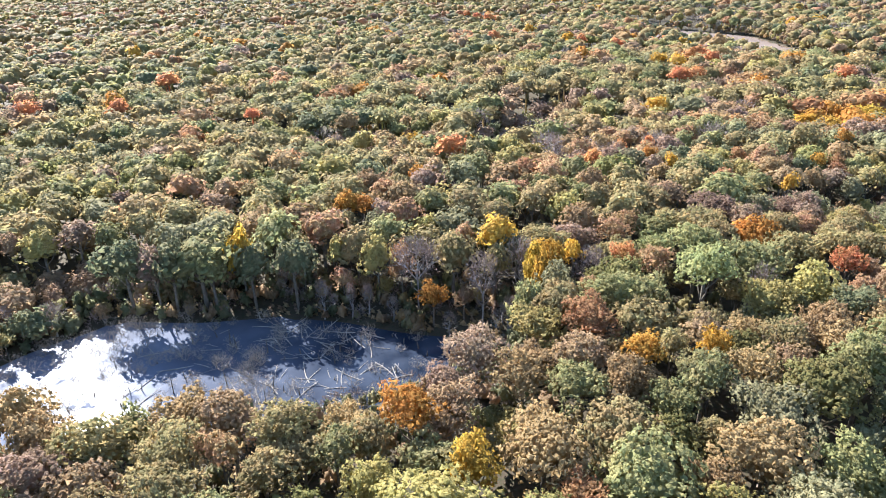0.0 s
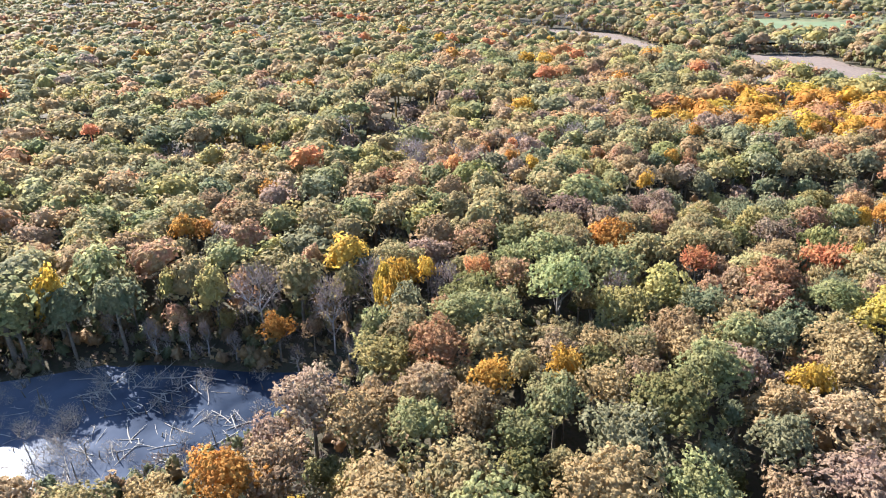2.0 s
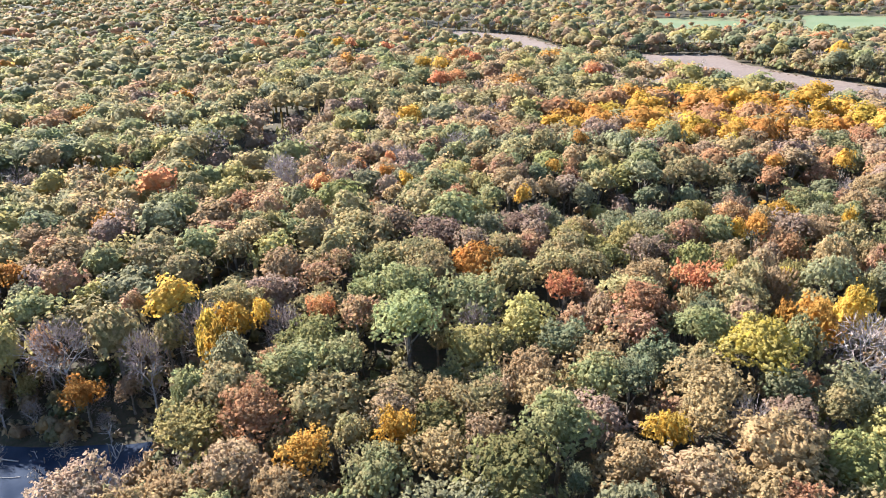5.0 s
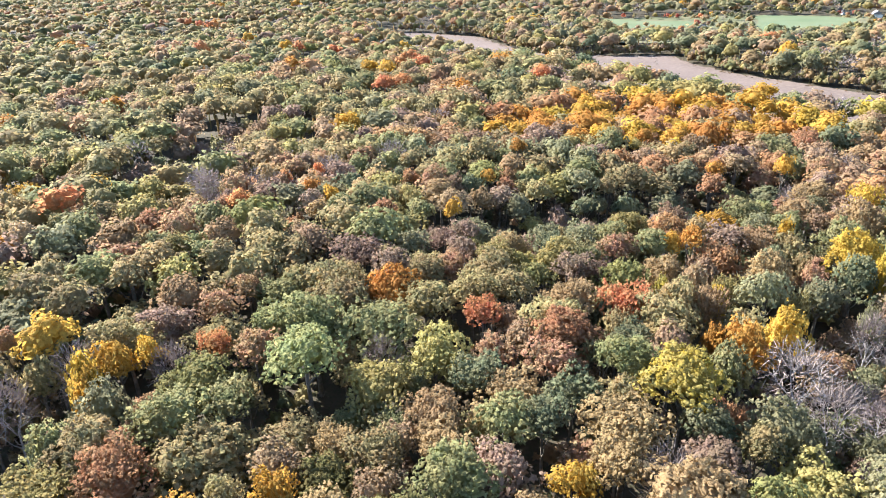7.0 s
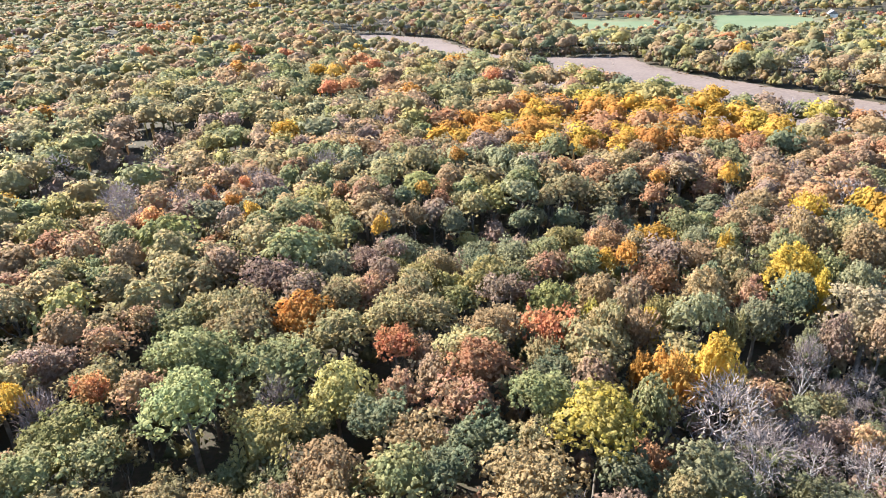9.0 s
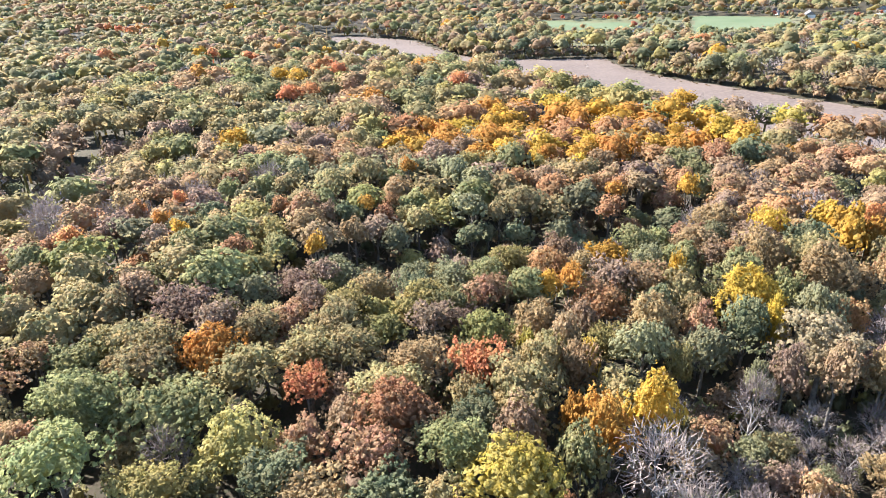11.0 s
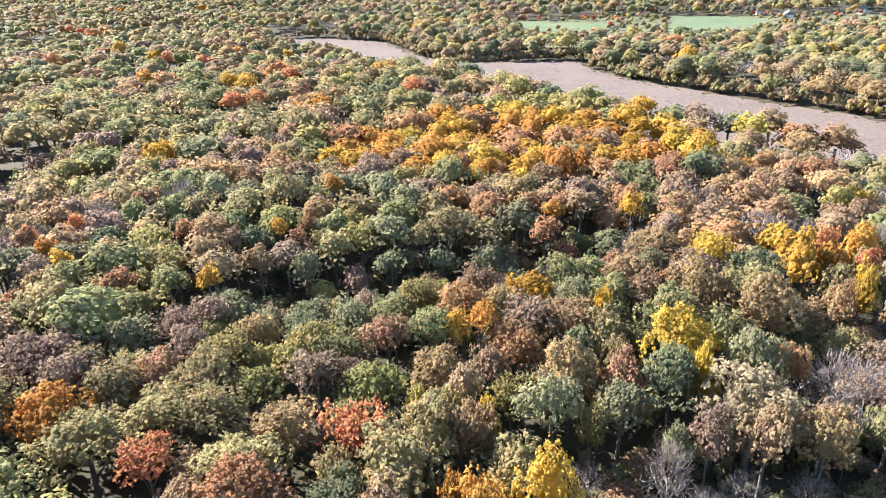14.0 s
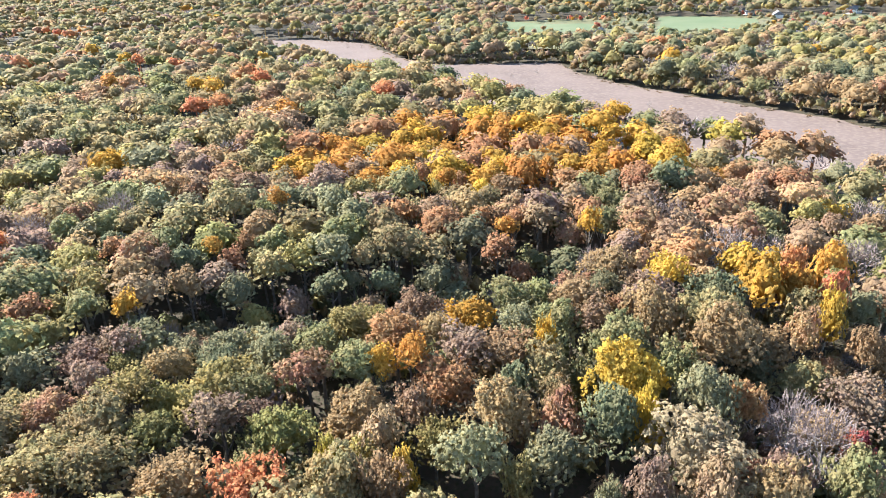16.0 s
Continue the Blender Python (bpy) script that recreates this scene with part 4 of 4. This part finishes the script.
def tree(kind, x, y, r, h):
    """A standing tree: trunk with limbs, and a crown."""
    thing = new(("bare_tree" if kind == "bare" else KIND[kind] + "_tree"))
    thing.matrix_basis = pose(x, y, ground(x, y))
    tagged(thing, LABEL[kind], "tree", KIND[kind] + " trees of the forest")
    trunk = part("trunk", rnd.choice(TRUNKS), thing, mat=PALE_BARK if kind == "bare" else None)
    spin = rnd.uniform(0, 6.28)
    if kind == "bare":
        crown = part("crown", rnd.choice(BARE_CROWNS), thing)
        deep, r = min(6.5, h * 0.42), min(r, h * 0.36)
        crown.matrix_basis = Matrix.LocRotScale((0, 0, h - deep * 0.85), Euler((0, 0, spin)), (r * 1.1, r * 1.1, deep))
        part("outer_crown", rnd.choice(TWIGS), thing, "haze of fine grey twigs").matrix_basis = crown.matrix_basis.copy()
        trunk.scale = (0.7, 0.7, (h - deep * 1.5) / 9.5)
    else:
        close = LARGE_CROWNS if r > 5.2 else LOOSE_CROWNS if kind in LOOSE else NEAR_CROWNS
        crown = part("crown", rnd.choice(close if path_gap(x, y) < 114 else MIDDLE_CROWNS), thing, mat=LEAF[kind])
        deep = crown_depth(x, y, r, h) * (1.25 if kind in ("yellow", "gold", "lemon") and r < 4.8 else 1.0)
        crown.matrix_basis = Matrix.LocRotScale((0, 0, h - deep * 0.9), Euler((0, 0, spin)), (r * rnd.uniform(0.95, 1.06), r * rnd.uniform(0.95, 1.06), deep))
        trunk.scale = (r / 4.5, r / 4.5, (h - deep * 0.8) / 9.5)
    return thing


for t in near:
    tree(*t)


BARE_SHAPES = [twig_arrays(80 + i, 110, 0.032) for i in range(4)]


def woods(name, label, chosen, shapes, seed):
    """All the trees of a far stretch as one mesh."""
    rng = np.random.default_rng(seed)
    vs, fs, slots, n = [], [], [], 0
    for kind, x, y, r, h in chosen:
        v, f = (BARE_SHAPES if kind == "bare" else shapes)[rng.integers(4)]
        a = rng.uniform(0, 6.28)
        c, s = math.cos(a), math.sin(a)
        deep = crown_depth(x, y, r, h)
        w = np.stack([(v[:, 0] * c - v[:, 1] * s) * r + x, (v[:, 0] * s + v[:, 1] * c) * r + y, v[:, 2] * deep + ground(x, y) + h - deep * 0.9], 1)
        vs.append(w)
        fs.append(f + n)
        slots.append(np.full(len(f), TONE_LIST.index("twigs" if kind == "bare" else kind)))
        n += len(v)
    me = mesh_of(name, np.concatenate(vs), np.concatenate(fs), [FAR_LEAF[k] for k in TONE_LIST], np.concatenate(slots), True)
    return tagged(new(name, me), label, "woods", kind="stuff")


def stemmed(v, f):
    """A crown with a plain stem down to the ground under it."""
    a, b = tube([(0, 0, -3.2), (0, 0, -0.4)], [0.07, 0.05], 4)
    return np.concatenate([v, np.array(a)]), np.concatenate([f, np.array(b) + len(v)])


rest = [t for t in trees if path_gap(t[1], t[2]) > cut]
bands = [[], [], []]
for t in rest:
    d = path_gap(t[1], t[2])
    bands[0 if d < 380 else 1 if d < 680 else 2].append(t)
SHAPES = [[stemmed(*crown_arrays(200 + i, 5 + i % 2, 95, 1, 0.07, 0.116, 1, 0.0, 0.22, 30, 4, 1.0)) for i in range(6)], [stemmed(*crown_arrays(300 + i, 4, 42, 0, 0.115, 0.17, 1, 0.0, 0.16, 4, 4, 1.0)) for i in range(6)], [crown_arrays(400 + i, 4, 12, 0, 0.19, 0.3, 0, 0.0, 0.14, 0, 3, 1.0) for i in range(6)]]
woods("forest_canopy", "mixed autumn forest canopy of green, tan and rust crowns", bands[0], SHAPES[0], 11)
woods("far_woods", "far autumn woods of green and ochre crowns", bands[1], SHAPES[1], 12)
woods("distant_woods", "distant mixed autumn woods to the horizon", bands[2], SHAPES[2], 13)

# trees behind and beside the flight, under it and out of its view
r2 = random.Random(21)
around = []
for _ in range(5000):
    x, y = r2.uniform(-260, 330), r2.uniform(-190, 120)
    r = r2.uniform(4.4, 6.4)
    if not in_sight(x, y, 25) and room(x, y, r, 0.84) and wooded(x, y, r):
        cells.setdefault((int(x // 12), int(y // 12)), []).append((x, y, r))
        around.append((tone_at(x, y), x, y, r * 1.2, 13 + 0.8 * r + r2.uniform(-1, 1)))
woods("flanking_woods", "autumn forest canopy around the flight", [t for t in around if path_gap(t[1], t[2]) < 75], SHAPES[1], 14)
woods("outer_woods", "autumn forest canopy behind the flight", [t for t in around if path_gap(t[1], t[2]) >= 75], SHAPES[2], 17)

# undergrowth along the shores, in the hollows and at the marsh's margin
low = []
for _ in range(26000):
    x, y = r2.uniform(240, 400), r2.uniform(130, 720)
    if far_side(x, y) and 0.5 < edge_gap(MARSH, x, y) < 9:
        r = r2.uniform(2.0, 3.6)
        low.append((r2.choice(("brown", "tan", "sage", "olive", "dusty_pink", "yellow_green", "bare")), x, y, r, r2.uniform(4.0, 8.0) + 0.4 * r))
low = low[:700]
for _ in range(2600):
    x, y = r2.uniform(-110, 40), r2.uniform(76, 150)
    d = edge_gap(POND, x, y)
    if (0.4 < d < 18 or inside(NEAR_SHORE, x, y)) and not any(inside(p, x, y) for p in SEDGES[:2]):
        r = r2.uniform(0.9, 2.3)
        # dark kinds outweigh the rest to put the bank's shade into leaf colour
        low.append((r2.choices(("bare", "brown", "tan", "sage", "olive", "deep_green", "straw"), (6, 4, 1, 1, 1, 6, 0.5))[0], x, y, r, r2.uniform(1.2, 3.0) + r))
for _ in range(9000):
    x, y = r2.uniform(-110, 215), r2.uniform(62, 330)
    d = edge_gap(POND, x, y) if -130 < x < 50 and y < 160 else 99
    if d < 0.5 or any(inside(p, x, y) for p in SEDGES[:2]):
        continue
    bank = inside(NEAR_SHORE, x, y) or inside(FAR_BANK, x, y) or d < 14
    if not (bank or gully(x, y) > 0.05 or inside(THIN, x, y) or inside(SCRUB, x, y)) or r2.random() < 0.35:
        continue
    r = r2.uniform(0.7, 1.9)
    kind = r2.choices(("bare", "brown", "tan", "sage", "olive", "dusty_pink", "deep_green", "straw"), (5, 3, 2, 2, 2, 2, 2, 1))[0]
    low.append((kind, x, y, r, r2.uniform(1.0, 2.6) + r))
low = low[:2400]
for _ in range(22000):
    x, y = r2.uniform(-130, 265), r2.uniform(35, 300)
    if len(low) < 4600 and in_sight(x, y, 15) and wooded(x, y, 0.5) and room(x, y, 1.2, 0.86):
        r = r2.uniform(1.4, 2.9)
        low.append((r2.choices(("bare", "brown", "tan", "sage", "olive", "dusty_pink", "deep_green", "green"), (2, 2, 1, 2, 3, 1.5, 3, 3))[0], x, y, r, r2.uniform(1.5, 5.0) + r))
for _ in range(1500):
    x, y = r2.uniform(112, 265), r2.uniform(45, 112)
    if inside(SCRUB, x, y):
        r = r2.uniform(0.8, 2.0)
        low.append((r2.choices(("bare", "straw", "sage", "dusty_pink", "deep_green", "green", "moss"), (4, 2, 2, 2, 1, 3, 2))[0], x, y, r, r2.uniform(0.8, 2.6) + r))
thicket = []
for line, width in zip(HOLLOWS, HOLLOW_WIDTH):
    for (x0, y0), (x1, y1) in zip(line, line[1:]):
        for _ in range(int(5.5 * math.hypot(x1 - x0, y1 - y0))):
            u, q = r2.random(), r2.gauss(0, 0.5) * width
            away = math.hypot(x1 - x0, y1 - y0)
            x, y = x0 + u * (x1 - x0) + q * (y1 - y0) / away, y0 + u * (y1 - y0) - q * (x1 - x0) / away
            r = r2.uniform(1.5, 3.2)
            thicket.append((r2.choices(("deep_green", "green", "sage", "bare", "brown", "moss"), (4, 2, 2, 2, 2, 2))[0], x, y, r, r2.uniform(1.5, 3.6) + 0.5 * r))
woods("thicket", "shady green thicket of bushes in the hollows", thicket, [crown_arrays(520 + i, 3, 14, 1, 0.2, 0.22, 0, 0.4, 0.4, 6, 3) for i in range(5)], 16)
woods("undergrowth", "scrubby undergrowth of brown and grey bushes", low, [crown_arrays(500 + i, 3, 12, 1, 0.2, 0.25, 0, 0.4, 0.4, 0, 3) for i in range(5)], 15)

# ---- the pond: fallen logs, stumps, drowned brush, sedge banks ----


def log_mesh(seed):
    rng = random.Random(seed)
    n = rng.uniform(0.8, 1.2)
    bend = rng.uniform(-0.25, 0.25)
    pieces = [tube([(-0.5 * n, 0, 0), (-0.15 * n, bend * 0.2, 0.005), (0.2 * n, bend * 0.15, 0.01), (0.5 * n, 0, 0.02)], [0.018, 0.016, 0.013, 0.006], 6)]
    for _ in range(rng.randint(0, 3)):
        u, side = rng.uniform(-0.2, 0.35), rng.choice((-1, 1))
        pieces.append(tube([(u * n, 0, 0.01), ((u + 0.1) * n, side * 0.09, 0.03), ((u + 0.16) * n, side * 0.15, 0.05)], [0.014, 0.010, 0.005], 4))
    return mesh_of("fallen_log", *joined(pieces), [DRIFT], smooth=True)


LOGS = [log_mesh(i) for i in range(8)]
r3 = random.Random(33)
count = 0
while count < 150:
    x, y = r3.uniform(-62, 6), r3.uniform(94, 130)
    if edge_gap(POND, x, y) > -1.5 or (x < -40 and r3.random() < 0.6):
        continue
    length = r3.uniform(2.0, 6.5)
    ob = new("fallen_log", LOGS[count % 8])
    ob.matrix_basis = pose(x, y, 0.06, 0, r3.uniform(-7, 2), r3.gauss(120, 45)) @ Matrix.Scale(length, 4)
    tagged(ob, "bleached dead log lying half sunk in the pond", "log", "dead logs in the pond")
    count += 1


def stump_mesh(seed):
    rng = random.Random(seed)
    lean = Vector((rng.uniform(-0.25, 0.25), rng.uniform(-0.25, 0.25), 0))
    return mesh_of("dead_snag", *tube([(0, 0, -0.3), lean * 0.5 + Vector((0, 0, 0.5)), lean + Vector((0, 0, 1.0))], [0.10, 0.075, 0.045], 6), [BARK], smooth=True)


SNAGS = [stump_mesh(i) for i in range(5)]
for i in range(95):
    x, y = r3.uniform(-70, 8), r3.uniform(92, 131)
    tall = r3.choice((0.8, 1.0, 1.3, 1.6, 3.5))
    if edge_gap(POND, x, y) < -0.8:
        ob = new("dead_snag", SNAGS[i % 5])
        ob.matrix_basis = pose(x, y, -0.02, 0, 0, r3.uniform(0, 360)) @ Matrix.Diagonal((1.3, 1.3, tall, 1))
        tagged(ob, "dark broken stump standing in the pond", "stump", "dead stumps in the pond")


def brush_arrays(seed):
    """A leafless shrub: boughs and fine twigs."""
    v, f = twig_arrays(seed, 140, 0.013)
    return joined([bare_arrays(seed, 3, 0.022), ([tuple(p) for p in v * (1, 1, 0.9)], [tuple(t) for t in f])])


BRUSH = [mesh_of("drowned_shrub", *brush_arrays(120 + i), [BRUSHWOOD]) for i in range(3)]
for i in range(260):
    x, y = r3.uniform(-92, -4), r3.uniform(86, 132)
    if edge_gap(POND, x, y) < 0.5 and (x < -30 or r3.random() < 0.5):
        ob = new("drowned_shrub", BRUSH[i % 3])
        size = r3.uniform(1.2, 2.7)
        ob.matrix_basis = pose(x, y, 0.66 * size, 0, 0, r3.uniform(0, 360)) @ Matrix.Diagonal((size, size, size * 0.95, 1))
        tagged(ob, "leafless brown shrub standing in pond water", "shrub", "drowned shrubs in the pond")

# ---- marsh: lone dead shrubs, tussocks ----
for i, (x, y) in enumerate([(275, 607), (304, 416), (315, 404), (338, 412), (285, 600), (343, 441), (297, 482), (352, 436), (331, 300), (300, 470)]):
    ob = new("marsh_shrub", BRUSH[i % 3])
    ob.matrix_basis = pose(x, y, 2.0, 0, 0, i * 50) @ Matrix.Diagonal((1.8, 1.8, 2.4, 1))
    tagged(ob, "dead brown shrub standing in dry marsh grass", "shrub", "dead shrubs on the marsh")
tuft = []
for _ in range(5000):
    x, y = r3.uniform(195, 390), r3.uniform(130, 720)
    if inside(MARSH, x, y) and edge_gap(MARSH, x, y) > -5:
        tuft.append((r3.choice(("straw", "tan")), x, y, r3.uniform(0.6, 1.4), r3.uniform(0.3, 0.6)))


def tufts(name, label, chosen):
    v0, f0 = crown_arrays(610, 2, 6, 3, 0.35, 0.3, 0, 0.3)
    vs, fs, slots = [], [], []
    for i, (kind, x, y, r, h) in enumerate(chosen):
        vs.append(v0 * (r, r, h * 0.8) + (x, y, max(0.42 if x > 190 else 0.0, ground(x, y)) + h * 0.4))
        fs.append(f0 + i * len(v0))
        slots.append(np.full(len(f0), TONE_LIST.index(kind)))
    me = mesh_of(name, np.concatenate(vs), np.concatenate(fs), [LEAF[k] for k in TONE_LIST], np.concatenate(slots))
    tagged(new(name, me), label, "grass", kind="stuff")


tufts("marsh_tussocks", "tussocks of dry tan marsh grass", tuft)
sedge = []
for poly in SEDGES:
    for _ in range(1500):
        x, y = r3.uniform(-46, 18), r3.uniform(90, 138)
        if inside(poly, x, y):
            sedge.append((r3.choice(("straw", "straw", "tan", "dusty_pink")), x, y, r3.uniform(0.35, 0.9), r3.uniform(0.5, 1.1)))
tufts("bank_sedge", "pale dry sedge on the banks of the pond", sedge)

# ---- far houses ----
WHITE = surface("white_siding", (0.62, 0.61, 0.58), (0.56, 0.55, 0.52), 0.3, 3.0)
GREY_ROOF = surface("grey_shingles", (0.13, 0.125, 0.13), (0.18, 0.17, 0.17), 0.5, 3.0)
PANE = surface("dark_window_glass", (0.05, 0.06, 0.07), (0.08, 0.09, 0.1), 1.0, 5.0, rough=0.15, bump=0.0)
DOOR = surface("brown_door_paint", (0.2, 0.12, 0.07), (0.16, 0.1, 0.06), 1.0, 6.0)


def box(x0, y0, z0, x1, y1, z1):
    v = [(x, y, z) for z in (z0, z1) for y in (y0, y1) for x in (x0, x1)]
    return v, [(0, 2, 3, 1), (4, 5, 7, 6), (0, 1, 5, 4), (2, 6, 7, 3), (0, 4, 6, 2), (1, 3, 7, 5)]


def house(name, x, y, w, d, h, turn, label, pitched=True, bays=4, storeys=2):
    """A house: walls, roof, chimney, windows on all floors of the long sides, a door."""
    thing = tagged(new(name), label, "house", "houses beyond the woods")
    thing.matrix_basis = pose(x, y, ground(x, y) - 0.2, 0, 0, turn)
    part("wall", mesh_of("wall", *box(-w / 2, -d / 2, 0, w / 2, d / 2, h), [WHITE]), thing)
    if pitched:
        top = h + d * 0.38
        v = [(-w / 2 - 0.5, -d / 2 - 0.5, h - 0.1), (w / 2 + 0.5, -d / 2 - 0.5, h - 0.1), (w / 2 + 0.5, d / 2 + 0.5, h - 0.1), (-w / 2 - 0.5, d / 2 + 0.5, h - 0.1), (-w / 2 - 0.5, 0, top), (w / 2 + 0.5, 0, top)]
        f = [(0, 1, 5), (0, 5, 4), (2, 3, 4), (2, 4, 5), (0, 4, 3), (1, 2, 5), (0, 3, 2), (0, 2, 1)]
        roof = part("roof", mesh_of("roof", v, f, [GREY_ROOF]), thing)
        part("chimney", mesh_of("chimney", *box(w * 0.2, -0.5, h, w * 0.2 + 1, 0.5, top + 0.9), [DOOR]), roof)
    else:
        part("roof", mesh_of("roof", *box(-w / 2 - 0.3, -d / 2 - 0.3, h + 0.004, w / 2 + 0.3, d / 2 + 0.3, h + 0.5), [WHITE]), thing)
    glass = mesh_of("window", *box(-0.6, -0.05, -0.75, 0.6, 0.05, 0.75), [PANE])
    for side in (-1, 1):
        for k in range(bays):
            for s in range(storeys):
                if side < 0 and s == 0 and k == bays // 2:
                    continue
                part("window", glass, thing).location = (-w / 2 + (k + 0.5) * w / bays, side * d / 2, h * (s + 0.55) / storeys)
    part("door", mesh_of("door", *box(-0.55, -0.06, 0, 0.55, 0.06, 2.1), [DOOR]), thing).location = (-w / 2 + (bays // 2 + 0.5) * w / bays, -d / 2, 0.2)


house("large_house", 705, 546, 17, 9, 5.0, 45, "large white house with a dark pitched roof", True, 6)
house("house", 483, 541, 11, 8, 3.4, 40, "small white house with a grey roof beside lawns", True, 3, 1)
house("shed", 463, 488, 14, 6, 3.0, 50, "low white shed with a flat roof", False, 3, 1)
house("house", 609, 440, 16, 9, 4.0, 20, "white house with a dark roof among trees", True, 4, 1)
house("house", 685, 822, 15, 9, 5.5, 60, "white house with a dark roof among trees", True, 4)
house("house", 796, 530, 16, 9, 5.0, 10, "white house with a dark roof among trees", True, 4)
house("house", 723, 600, 12, 8, 4.0, 75, "small white house with a grey roof beside lawns", True, 3, 1)
house("house", 640, 760, 14, 9, 5.5, 15, "white house with a dark roof among trees", True, 4)
house("warehouse", -330, 1215, 90, 30, 5, 14, "long low white warehouse at the forest's far edge", False, 14, 1)
house("warehouse", -225, 1225, 45, 25, 5, 10, "long low white warehouse at the forest's far edge", False, 8, 1)
sheet("pond_far", [(431, 541), (450, 556), (461, 537), (449, 518), (427, 521)], 2.25, WATER, "small golf course pond reflecting sky", 1.0, 4.0)
r5 = random.Random(77)
for _ in range(34):
    x, y = r5.uniform(480, 1150), r5.uniform(600, 1200)
    if edge_gap(SUBURB, x, y) < -15:
        house("house", x, y, r5.uniform(11, 18), r5.uniform(8, 10), r5.uniform(4, 6), r5.uniform(0, 90), "white house with a dark roof among trees", True, 4)
